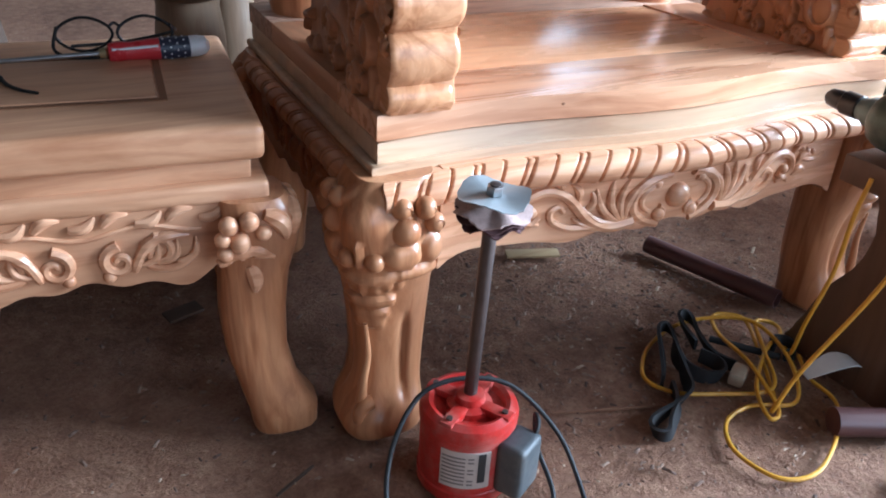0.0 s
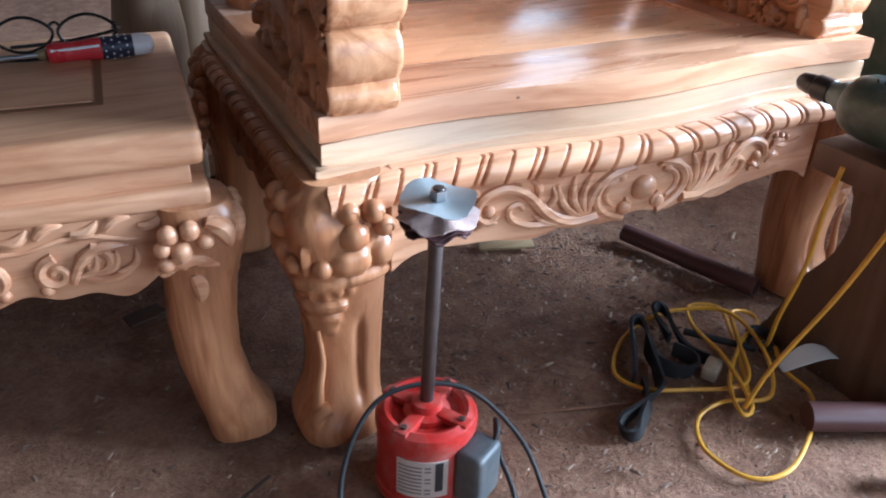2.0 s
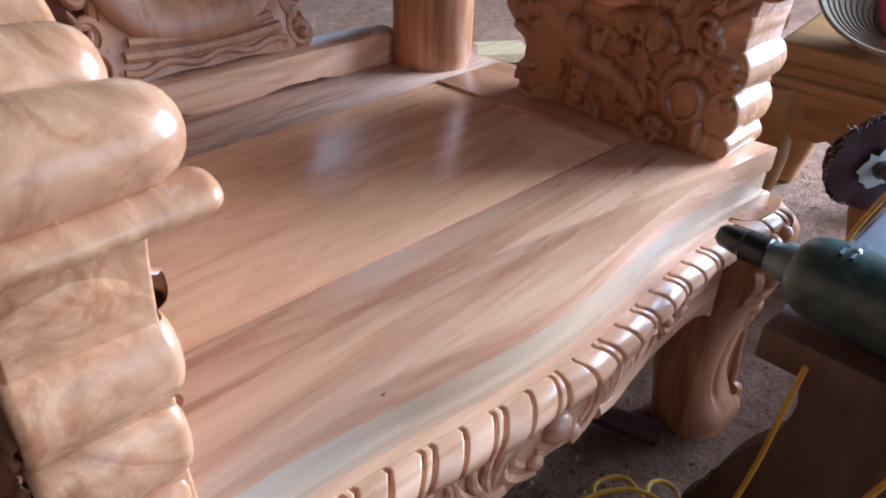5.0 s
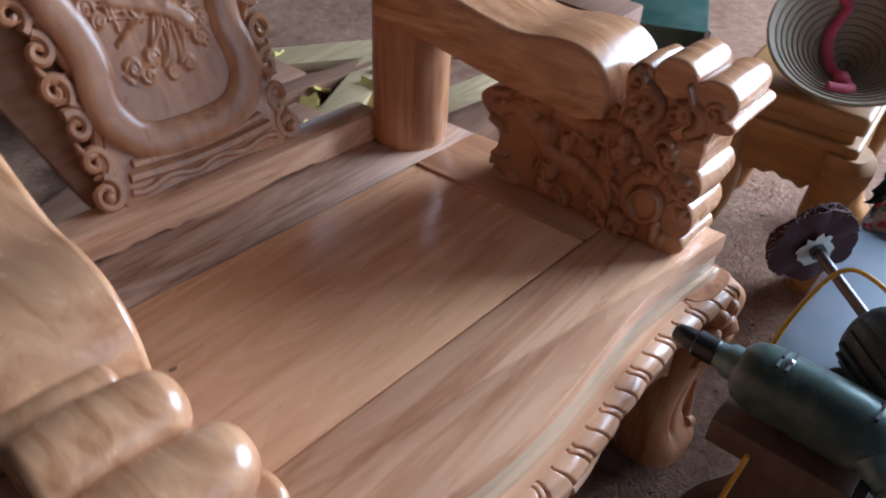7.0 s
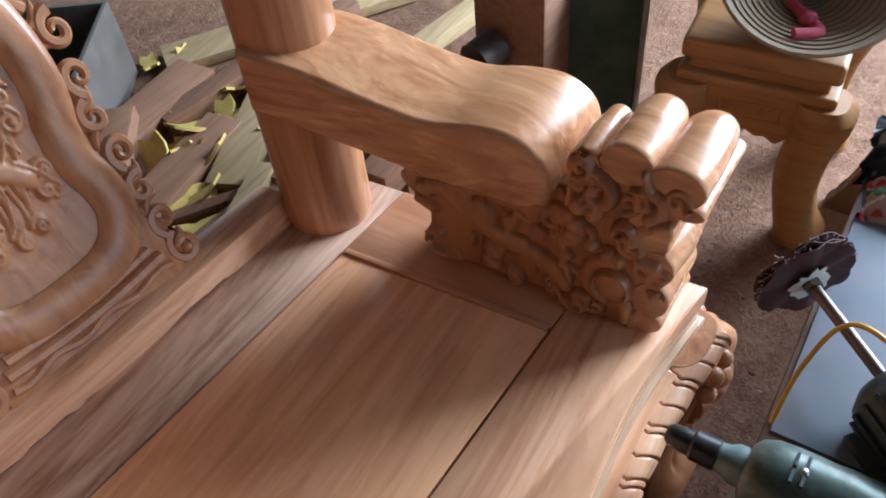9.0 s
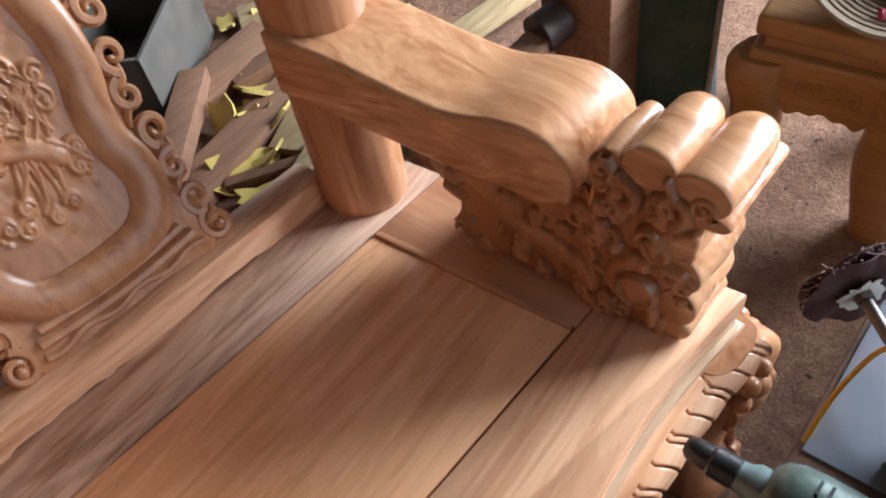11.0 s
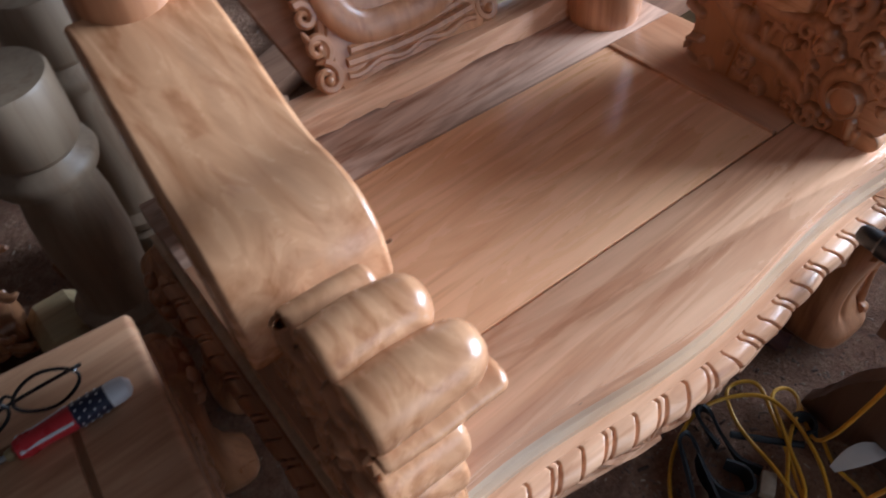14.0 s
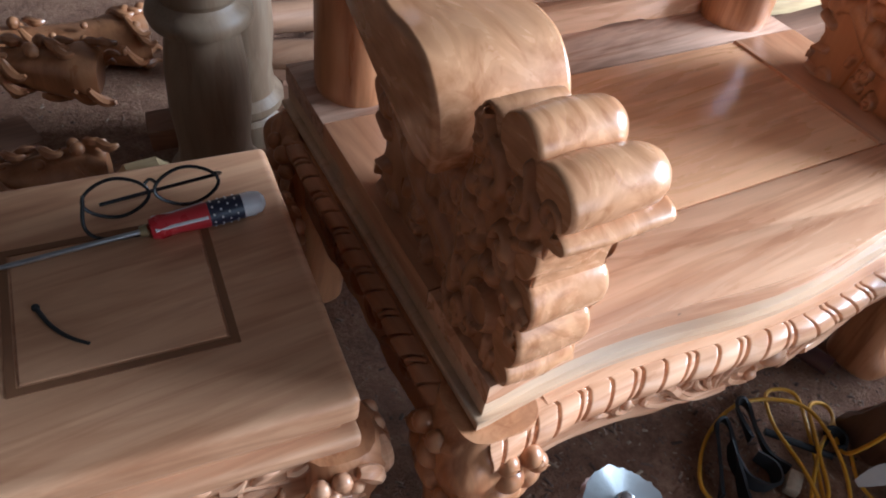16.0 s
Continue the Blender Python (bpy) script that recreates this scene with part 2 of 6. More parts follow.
# ---- building tools ----
def thing(name, place=(0, 0, 0), label="", category="", group=""):
    ob = new(name)
    ob.location = place
    ob.empty_display_size = 0.05
    return tagged(ob, label, category, group)


def origin_of(ob):
    p = Vector((0, 0, 0))
    while ob is not None:
        p += ob.location
        ob = ob.parent
    return p


def part(name, bm, material, parent=None, label="", smooth=True, warp=None, at=None):
    """Links a bmesh, drawn in world places, as one mesh object under a thing or a part."""
    if warp:
        for v in bm.verts:
            v.co = warp(v.co)
    base = origin_of(parent) if parent is not None else Vector(at or (0, 0, 0))
    for v in bm.verts:
        v.co -= base
    me = bpy.data.meshes.new(name)
    bmesh.ops.recalc_face_normals(bm, faces=bm.faces)
    bm.to_mesh(me)
    bm.free()
    me.materials.append(material)
    if smooth:
        me.polygons.foreach_set("use_smooth", [True] * len(me.polygons))
        me.set_sharp_from_angle(angle=radians(38))
    ob = new(name, me)
    if parent is not None:
        ob.parent = parent
    else:
        ob.location = base
    return tagged(ob, label) if label else ob


def B():
    return bmesh.new()


def box(bm, x0, x1, y0, y1, z0, z1, bevel=0.0, seg=2, m=None):
    r = bmesh.ops.create_cube(bm, size=1)
    vs = r["verts"]
    for v in vs:
        v.co = Vector((x0 + (v.co.x + 0.5) * (x1 - x0), y0 + (v.co.y + 0.5) * (y1 - y0), z0 + (v.co.z + 0.5) * (z1 - z0)))
    if bevel:
        es = list({e for v in vs for e in v.link_edges})
        out = bmesh.ops.bevel(bm, geom=es, offset=bevel, segments=seg, affect="EDGES", profile=0.6)
        vs = list({v for f in out["faces"] for v in f.verts} | {v for v in vs if v.is_valid})
    if m is not None:
        for v in vs:
            v.co = m @ v.co
    return bm


def prism(bm, outline, place, d0, d1, bevel=0.0, seg=2):
    """A flat outline of (u, v) pulled from d0 to d1; place(u, v, d) gives the world place."""
    lo = [bm.verts.new(place(u, v, d0)) for u, v in outline]
    hi = [bm.verts.new(place(u, v, d1)) for u, v in outline]
    n = len(outline)
    caps = [bm.faces.new(lo[::-1]), bm.faces.new(hi)]
    for i in range(n):
        bm.faces.new((lo[i], lo[(i + 1) % n], hi[(i + 1) % n], hi[i]))
    if bevel:
        es = list({e for f in caps for e in f.edges})
        bmesh.ops.bevel(bm, geom=es, offset=bevel, segments=seg, affect="EDGES", profile=0.5)
    return bm


def rounded(bm, outline, place, d0, d1, r):
    """Like prism, with both ends rounded over by r."""
    n = len(outline)
    area = sum(a[0] * b[1] - b[0] * a[1] for a, b in zip(outline, outline[1:] + outline[:1]))
    sg = 1 if area > 0 else -1
    nor = []
    for i in range(n):
        (ax, ay), (bx, by) = outline[i - 1], outline[(i + 1) % n]
        dx, dy = bx - ax, by - ay
        ln = math.hypot(dx, dy) or 1
        nor.append((-dy / ln * sg, dx / ln * sg))
    steps = [(d0 + r * (1 - math.cos(radians(t))), r * (1 - math.sin(radians(t)))) for t in (0, 25, 50, 75, 90)]
    steps += [(d1 - (d - d0), ins) for d, ins in reversed(steps)]
    out = []
    for d, ins in steps:
        out.append([Vector(place(u + nx * ins, v + ny * ins, d)) for (u, v), (nx, ny) in zip(outline, nor)])
    return rings(bm, out)


def rings(bm, loops, closed=True, caps=True):
    rows = [[bm.verts.new(p) for p in loop] for loop in loops]
    n = len(rows[0])
    for a, b in zip(rows, rows[1:]):
        for i in range(n if closed else n - 1):
            bm.faces.new((a[i], a[(i + 1) % n], b[(i + 1) % n], b[i]))
    if caps and closed:
        bm.faces.new(rows[0][::-1])
        bm.faces.new(rows[-1])
    return bm


def lathe(bm, profile, place=(0, 0, 0), n=32, turn=None):
    c = Vector(place)
    loops = []
    for r, z in profile:
        loop = [Vector((max(r, 1e-4) * math.cos(2 * math.pi * i / n), max(r, 1e-4) * math.sin(2 * math.pi * i / n), z)) for i in range(n)]
        loops.append([c + (turn @ p if turn else p) for p in loop])
    return rings(bm, loops)


def aim(direction, roll=0.0):
    """A rotation that takes z to the direction."""
    return Vector(direction).to_track_quat("Z", "Y").to_matrix() @ Matrix.Rotation(roll, 3, "Z")


def spline(points, per=8, closed=False):
    p = [Vector(q) for q in points]
    if closed:
        p = [p[-1]] + p + p[:2]
    else:
        p = [p[0] * 2 - p[1]] + p + [p[-1] * 2 - p[-2]]
    out = []
    for a, b, c, d in zip(p, p[1:], p[2:], p[3:]):
        for i in range(per):
            t = i / per
            out.append(0.5 * (2 * b + (c - a) * t + (2 * a - 5 * b + 4 * c - d) * t * t + (3 * b - a - 3 * c + d) * t ** 3))
    if not closed:
        out.append(p[-2])
    return out


def tube(bm, path, radius, n=8, flat=None, closed=False):
    """A round tube along a path; radius is a number or a function of 0..1. flat=(normal, share) presses it along a direction."""
    pts = [Vector(p) for p in path]
    loops = []
    up = Vector((0.13, 0.21, 0.97))
    for i, p in enumerate(pts):
        d = (pts[min(i + 1, len(pts) - 1)] - pts[max(i - 1, 0)])
        if closed:
            d = pts[(i + 1) % len(pts)] - pts[i - 1]
        d = d.normalized() if d.length > 1e-9 else Vector((1, 0, 0))
        a = (up - d * up.dot(d))
        a = a.normalized() if a.length > 1e-4 else d.orthogonal().normalized()
        b = d.cross(a)
        r = radius(i / max(1, len(pts) - 1)) if callable(radius) else radius
        loop = []
        for k in range(n):
            t = 2 * math.pi * k / n
            o = (a * math.cos(t) + b * math.sin(t)) * r
            if flat:
                nn, share = flat
                o -= nn * o.dot(nn) * (1 - share)
            loop.append(p + o)
        loops.append(loop)
        up = a
    if closed:
        loops.append(loops[0])
        return rings(bm, loops, caps=False)
    return rings(bm, loops)


def blob(bm, centre, radii, turn=None, u=14, v=9):
    m = Matrix.Translation(centre) @ ((turn.to_4x4() if turn is not None else Matrix()) @ Matrix.Diagonal((*radii, 1)))
    bmesh.ops.create_uvsphere(bm, u_segments=u, v_segments=v, radius=1, matrix=m)
    return bm


def spiral(cx, cy, r0, turns, start=0.0, sense=1, r1=0.15, n=26):
    """A flat scroll from radius r0 in to r1 * r0, starting at the angle start (degrees)."""
    out = []
    for i in range(n + 1):
        t = i / n
        a = radians(start) + sense * turns * 2 * math.pi * t
        r = r0 * (1 - (1 - r1) * t ** 0.8)
        out.append((cx + r * math.cos(a), cy + r * math.sin(a)))
    return out


def carve(bm, flat_path, place, r0, r1=None, lift=0.0, n=7, bulge=None):
    """A raised, tapering ridge along a flat path laid on a surface by place(u, v, d)."""
    r1 = r0 * 0.45 if r1 is None else r1
    pts = [Vector(place(u, v, lift)) for u, v in flat_path]
    tube(bm, pts, (lambda t: r0 + (r1 - r0) * t) if bulge is None else (lambda t: r1 + (r0 - r1) * math.sin(math.pi * min(1, max(0, t))) ** bulge), n)
    return bm


def leaf(bm, a, b, bend, width, place, lift=0.003, lobes=0):
    """A carved acanthus leaf from a to b (flat), domed, with a bend to one side."""
    (ax, ay), (bx, by) = a, b
    dx, dy = bx - ax, by - ay
    path = [(ax + dx * t - dy * bend * math.sin(math.pi * t), ay + dy * t + dx * bend * math.sin(math.pi * t)) for t in [i / 10 for i in range(11)]]
    pts = [Vector(place(u, v, lift)) for u, v in path]
    tube(bm, pts, lambda t: width * (0.25 + 0.75 * math.sin(math.pi * min(1, 0.12 + t * 0.88)) ** 0.8) * (1 + (0.18 * math.sin(t * lobes * 2 * math.pi) if lobes else 0)), 8)
    return bm


def bumps(uu, vv, features):
    """Heights of a carved field: each feature is a line of (u, v) points with a half width and a height; the highest wins."""
    out = np.zeros_like(uu)
    for pts, r, h in features:
        d = np.full_like(uu, 9.0)
        for a, b in pts:
            np.minimum(d, (uu - a) ** 2 + (vv - b) ** 2, out=d)
        q = np.clip(1 - d / (r * r), 0, 1)
        np.maximum(out, h * np.sqrt(q), out=out)
    return out


def inside(u, v, poly):
    hit_ = False
    for (ax, ay), (bx, by) in zip(poly, poly[1:] + poly[:1]):
        if (ay > v) != (by > v) and u < (bx - ax) * (v - ay) / (by - ay) + ax:
            hit_ = not hit_
    return hit_


def relief_grid(bm, place, u0, u1, v0, v1, step, field, keep):
    """A carved surface: a fine grid raised by field(uu, vv), cut to the region where keep(u, v) holds."""
    nu, nv = int((u1 - u0) / step), int((v1 - v0) / step)
    uu, vv = np.meshgrid(np.linspace(u0, u1, nu + 1), np.linspace(v0, v1, nv + 1), indexing="ij")
    hh = field(uu, vv)
    grid = {}
    for i in range(nu + 1):
        for j in range(nv + 1):
            if keep(uu[i, j], vv[i, j]):
                grid[i, j] = bm.verts.new(place(uu[i, j], vv[i, j], hh[i, j]))
    for i in range(nu):
        for j in range(nv):
            q = [grid.get(k) for k in ((i, j), (i + 1, j), (i + 1, j + 1), (i, j + 1))]
            if None not in q:
                bm.faces.new(q)
    return bm


def split_parts(names, bm, mat, parent, warp=None):
    """Each loose piece of a bmesh becomes a part of its own: rounded knobs take the first name, ridges the second."""
    seen = set()
    bm.verts.ensure_lookup_table()
    for v0 in bm.verts:
        if v0 in seen:
            continue
        island, todo = [], [v0]
        seen.add(v0)
        while todo:
            v = todo.pop()
            island.append(v)
            for e in v.link_edges:
                w = e.other_vert(v)
                if w not in seen:
                    seen.add(w)
                    todo.append(w)
        one = bmesh.new()
        copy = {v: one.verts.new(v.co) for v in island}
        ball = True
        for f in {f for v in island for f in v.link_faces}:
            one.faces.new([copy[v] for v in f.verts])
            if len(f.verts) > 4:
                ball = False
        part(names[0] if ball else names[1], one, mat, parent, warp=warp)
    bm.free()


# ---- the shed: floor, walls with openings, roof ----
def uneven_floor():
    bm = B()
    nx, ny = 128, 110
    xs = [-2.6 + 7.0 * i / nx for i in range(nx + 1)]
    ys = [-3.0 + 6.4 * j / ny for j in range(ny + 1)]
    grid = [[bm.verts.new((x, y, 0.006 * noise.noise(Vector((x * 2.1, y * 2.1, 0))) + 0.0035 * noise.noise(Vector((x * 9, y * 9, 4))) - 0.004)) for y in ys] for x in xs]
    for i in range(nx):
        for j in range(ny):
            bm.faces.new((grid[i][j], grid[i + 1][j], grid[i + 1][j + 1], grid[i][j + 1]))
    return bm


tagged(part("floor", uneven_floor(), FLOOR), "reddish brown dusty concrete floor strewn with sawdust", "floor", kind="structure")
yard = B()
box(yard, -60, 60, -60, 60, -0.10, -0.03)
tagged(part("ground", yard, plain("yard_earth", (0.36, 0.33, 0.29), 0.95, 0, 0.3, 3), smooth=False), "pale trodden earth yard outside the shed", "ground", kind="structure")


def wall(name, boxes):
    bm = B()
    for b in boxes:
        box(bm, *b)
    return tagged(part(name, bm, WALLMAT, smooth=False), "grey-brown rendered shed wall with an opening", "wall", kind="structure")


wall("wall_west", [(-2.75, -2.6, -3.0, 3.4, -0.05, 2.9)])
wall("wall_east", [(4.4, 4.55, -3.0, -2.95, -0.05, 2.9), (4.4, 4.55, -0.2, 3.4, -0.05, 2.9), (4.4, 4.55, -2.95, -0.2, 2.85, 2.9)])
wall("wall_south", [(-2.6, 0.05, -3.15, -3.0, -0.05, 2.9), (1.95, 4.4, -3.15, -3.0, -0.05, 2.9), (0.05, 1.95, -3.15, -3.0, 2.3, 2.9)])
wall("wall_north", [(-2.6, 1.8, 3.4, 3.55, -0.05, 2.9), (2.8, 4.4, 3.4, 3.55, -0.05, 2.9), (1.8, 2.8, 3.4, 3.55, -0.05, 0.95), (1.8, 2.8, 3.4, 3.55, 2.05, 2.9)])
roof = B()
box(roof, -2.75, 4.55, -3.15, 3.55, 2.9, 2.96)
tagged(part("ceiling", roof, ROOFMAT, smooth=False), "dull grey sheet roof of the shed", "ceiling", kind="structure")


# ---- the carved armchair ----
W, D, ZS = 0.90, 0.60, 0.46


def chair_place(p):
    """The chair stands a little askew and narrows towards its back."""
    x, y, z = p
    return Vector((x * (1 - 0.13 * y) + 0.05 * y, y - (0.04 + 0.08 * max(y, 0)) * x, z))


def front(x):
    """The bow-fronted edge of the seat."""
    return 0.012 * math.sin(3 * math.pi * min(1, max(0, x / W)))


armchair = thing("armchair", tuple(chair_place((0.45, 0.28, 0))), "pale carved hardwood armchair, sanded and unvarnished, with scrolled arms", "armchair")


def cpart(name, bm, mat, label="", parent=None):
    return part(name, bm, mat, parent or armchair, label, warp=chair_place)


def slab(x0, x1, out, back, z0, z1, bevel):
    """A full layer under the seat with the bowed front, drawn out by out."""
    bm = B()
    n = 40
    o = [(x0 + (x1 - x0) * i / n, front(x0 + (x1 - x0) * i / n) - out) for i in range(n + 1)] + [(x1, back), (x0, back)]
    return prism(bm, o, lambda u, v, d: (u, v, d), z0, z1, bevel, 3)


def board(pts, z0, z1, bevel=0.0012):
    return prism(B(), pts, lambda u, v, d: (u, v, d), z0, z1, bevel)


n = 40
fr = [(W * i / n, front(W * i / n)) for i in range(n + 1)]
cpart("front_board", board(fr + [(W, 0.1397), (0, 0.1397)], 0.427, ZS, 0.003), WOOD_X, "pale bow-fronted seat board")
cpart("back_board", board([(0.0, 0.456), (W, 0.456), (W, D), (0.0, D)], 0.427, ZS - 0.001), DARK_X, "dark-streaked back seat board")
cpart("side_board", board([(0.0, 0.141), (0.1385, 0.141), (0.1385, 0.454), (0.0, 0.454)], 0.427, ZS), WOOD_Y)
cpart("side_board", board([(0.7635, 0.141), (W, 0.141), (W, 0.454), (0.7635, 0.454)], 0.427, ZS), WOOD_Y)
bm = board([(0.1412, 0.1428), (0.7575, 0.1428), (0.7575, 0.4525), (0.1412, 0.4525)], 0.43, ZS - 0.0012, 0.0012)
cpart("seat_panel", bm, PANEL_X, "smooth orange-brown seat panel")
bm = B()
box(bm, 0.7582, 0.7672, 0.145, 0.452, 0.44, ZS + 0.0022, 0.002)
cpart("seat_bead", bm, WOOD_Y)
bm = B()
box(bm, 0.1335, 0.1415, 0.145, 0.452, 0.44, ZS + 0.0018, 0.002)
cpart("seat_bead", bm, WOOD_Y)
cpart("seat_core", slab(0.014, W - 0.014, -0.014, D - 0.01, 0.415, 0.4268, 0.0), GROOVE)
cpart("mid_layer", slab(0.003, W - 0.003, -0.004, D, 0.397, 0.4245, 0.003), SAP, "greyish sapwood layer under the seat")
cpart("lower_layer", slab(-0.007, W + 0.007, 0.004, D + 0.004, 0.384, 0.3972, 0.005), SAP)


def rope(path, out, r, pitch, mirror_mid=None):
    """A rounded gadroon moulding: fat lozenges divided by slanting, curved double grooves."""
    bm = B()
    pts = spline(path, 60)
    run = [0.0]
    for p, q in zip(pts, pts[1:]):
        run.append(run[-1] + (q - p).length)
    total = run[-1]

    def at(s):
        s = min(total, max(0.0, s))
        i = min(len(pts) - 2, int(np.searchsorted(run, s, side="right")) - 1)
        t = (s - run[i]) / (run[i + 1] - run[i])
        return pts[i].lerp(pts[i + 1], t), (pts[i + 1] - pts[i]).normalized()

    m, loops, count = 14, [], int(total / 0.0011)
    for i in range(count + 1):
        s = total * i / count
        sgn = 1 if mirror_mid is None else max(-1, min(1, (mirror_mid - s) / 0.03))
        ph = ((s - 0.051) / pitch) % 1.0
        g = 1.0
        for c, w, dep in ((0.02, 0.021, 0.62), (0.165, 0.021, 0.60), (0.58, 0.021, 0.58)):
            q = min(abs(ph - c), 1 - abs(ph - c)) / w
            g -= dep * math.exp(-q * q)
        g += 0.16 * abs(math.sin(math.pi * (ph - 0.095)))
        loop = []
        for k in range(m + 1):
            a = -0.5 * math.pi + math.pi * k / m
            p, d = at(s + sgn * (0.007 * math.sin(a) - 0.010 * math.cos(a)))
            side = Vector((d.y, -d.x, 0))
            loop.append(p + side * (r * 0.95 * g * math.cos(a)) + Vector((0, 0, r * math.sin(a) * (0.6 + 0.4 * g))))
        p, d = at(s)
        side = Vector((d.y, -d.x, 0))
        loop.append(p - side * 0.02 + Vector((0, 0, r)))
        loop.append(p - side * 0.02 - Vector((0, 0, r)))
        loops.append(loop)
    return rings(bm, loops)


bead_y = 0.022
cpart("front_gadroon", rope([(-0.006 + 0.912 * i / 16, front(-0.006 + 0.912 * i / 16) - bead_y, 0.364) for i in range(17)], 1, 0.0205, 0.0765, 0.456), WOOD_X, "carved rope moulding with slanting grooves")
cpart("side_gadroon", rope([(-0.014, 0.54 - 0.548 * i / 9, 0.364) for i in range(10)], 1, 0.0175, 0.074), WOOD_Y)
cpart("side_gadroon", rope([(W + 0.014, -0.008 + 0.548 * i / 9, 0.364) for i in range(10)], 1, 0.0175, 0.074), WOOD_Y)


def edge_scallop(u, w):
    """The shaped lower edge of an apron: low at the shells, arched at the ends."""
    s = u / w
    return 0.262 + 0.010 * math.cos(4 * math.pi * s) - 0.012 * math.exp(-((s - 0.5) / 0.10) ** 2) + 0.006 * math.sin(13 * math.pi * s) * math.exp(-((s - 0.5) / 0.32) ** 2) - 0.03 * (abs(2 * s - 1) ** 10)


def front_face(u, v, d):
    return (u, front(u) - 0.017 - d, v)


def side_face(u, v, d):
    return (-0.011 - d, u, v)


def side_face_r(u, v, d):
    return (W + 0.011 + d, u, v)


def apron(face, u0, u1, thick=0.026):
    bm = B()
    w = u1 - u0
    k = 48
    top = [(u0 + w * i / k, 0.386) for i in range(k + 1)]
    low = [(u0 + w * i / k, edge_scallop(w * i / k, w)) for i in range(k, -1, -1)]
    loops_a = [[Vector(face(u, v0 + (v1 - v0) * j / 4, d)) for d, j in ((0, 0), (0, 1), (0, 2), (0, 3), (0, 4), (-thick, 4), (-thick, 0))]
               for (u, v1), (_, v0) in zip(top, low[::-1])]
    return rings(bm, loops_a)


def front_relief():
    """A ball in a shell of C-scrolls, with fans of leaves and long S-stems that end in curls."""
    bm = B()
    f = front_face
    mid = 0.455
    blob(bm, f(mid, 0.303, 0.002), (0.020, 0.014, 0.019))
    for s in (-1, 1):
        blob(bm, f(mid + s * 0.030, 0.276, 0.002), (0.0105, 0.009, 0.0105))
        carve(bm, spiral(mid + s * 0.030, 0.276, 0.013, 0.9, 90, s), f, 0.004, 0.0025, 0.002)
        blob(bm, f(mid + s * 0.040, 0.326, 0.001), (0.008, 0.007, 0.008))
        carve(bm, [(mid + s * (0.012 + 0.066 * math.sin(t)), 0.300 + 0.040 * math.cos(t)) for t in [0.15 + 0.17 * i for i in range(17)]], f, 0.0095, 0.0065)
        carve(bm, [(mid + s * (0.020 + 0.042 * math.sin(t)), 0.302 + 0.026 * math.cos(t)) for t in [0.3 + 0.17 * i for i in range(14)]], f, 0.006, 0.004)
        for k in range(6):
            an = radians(118 - 21 * k)
            leaf(bm, (mid + s * (0.088 + 0.002 * k), 0.274), (mid + s * (0.090 + 0.004 * k + 0.062 * math.cos(an)), 0.276 + 0.064 * math.sin(an) * (0.98 if k < 4 else 0.75)), -s * 0.16, 0.0062, f, 0.002)
        stem = spline([(mid + s * u, v, 0) for u, v in ((0.075, 0.272), (0.115, 0.268), (0.150, 0.285), (0.180, 0.318), (0.212, 0.332), (0.243, 0.322), (0.252, 0.300), (0.236, 0.286), (0.222, 0.296))], 7)
        carve(bm, [(q.x, q.y) for q in stem], f, 0.0095, 0.0055, 0.001)
        blob(bm, f(mid + s * 0.234, 0.302, 0.002), (0.0085, 0.007, 0.0085))
        stem = spline([(mid + s * u, v, 0) for u, v in ((0.14, 0.270), (0.175, 0.272), (0.200, 0.284), (0.205, 0.300), (0.192, 0.306), (0.184, 0.297))], 6)
        carve(bm, [(q.x, q.y) for q in stem], f, 0.0075, 0.004)
        for u, v, du, dv in ((0.165, 0.312, 0.012, 0.026), (0.190, 0.330, 0.018, 0.014), (0.150, 0.296, -0.006, 0.028), (0.222, 0.282, 0.030, -0.006), (0.250, 0.326, 0.026, 0.010), (0.262, 0.306, 0.034, 0.010), (0.258, 0.288, 0.030, 0.004)):
            leaf(bm, (mid + s * u, v), (mid + s * (u + du), v + dv), s * 0.25, 0.0058, f, 0.001)
        for k in range(3):
            blob(bm, f(mid + s * (0.270 + 0.013 * k), 0.330 - 0.004 * k, 0.0), (0.006, 0.006, 0.006), None, 10, 7)
        carve(bm, [(mid + s * (0.265 + 0.012 * i), 0.318 - 0.010 * math.sin(0.6 * i)) for i in range(6)], f, 0.0055, 0.003)
    return bm


apron_front = cpart("front_apron", apron(front_face, 0.085, W - 0.085), WOOD_X, "front apron with a scalloped lower edge")
split_parts(("carved_ball", "carved_scroll"), front_relief(), WOOD_X, apron_front, chair_place)
# side aprons get the shaded tone, the front one the lighter wood
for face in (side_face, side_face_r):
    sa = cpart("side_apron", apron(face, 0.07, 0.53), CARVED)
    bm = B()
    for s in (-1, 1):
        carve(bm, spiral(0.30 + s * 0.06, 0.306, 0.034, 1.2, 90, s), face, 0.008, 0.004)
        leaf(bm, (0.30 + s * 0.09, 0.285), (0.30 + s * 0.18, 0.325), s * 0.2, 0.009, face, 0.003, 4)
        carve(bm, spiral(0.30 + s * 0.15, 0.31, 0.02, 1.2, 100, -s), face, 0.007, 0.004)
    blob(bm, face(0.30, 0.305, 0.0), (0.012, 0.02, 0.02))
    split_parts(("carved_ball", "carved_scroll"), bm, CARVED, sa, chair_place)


def line(a, b, n=12):
    return [(a[0] + (b[0] - a[0]) * i / n, a[1] + (b[1] - a[1]) * i / n) for i in range(n + 1)]


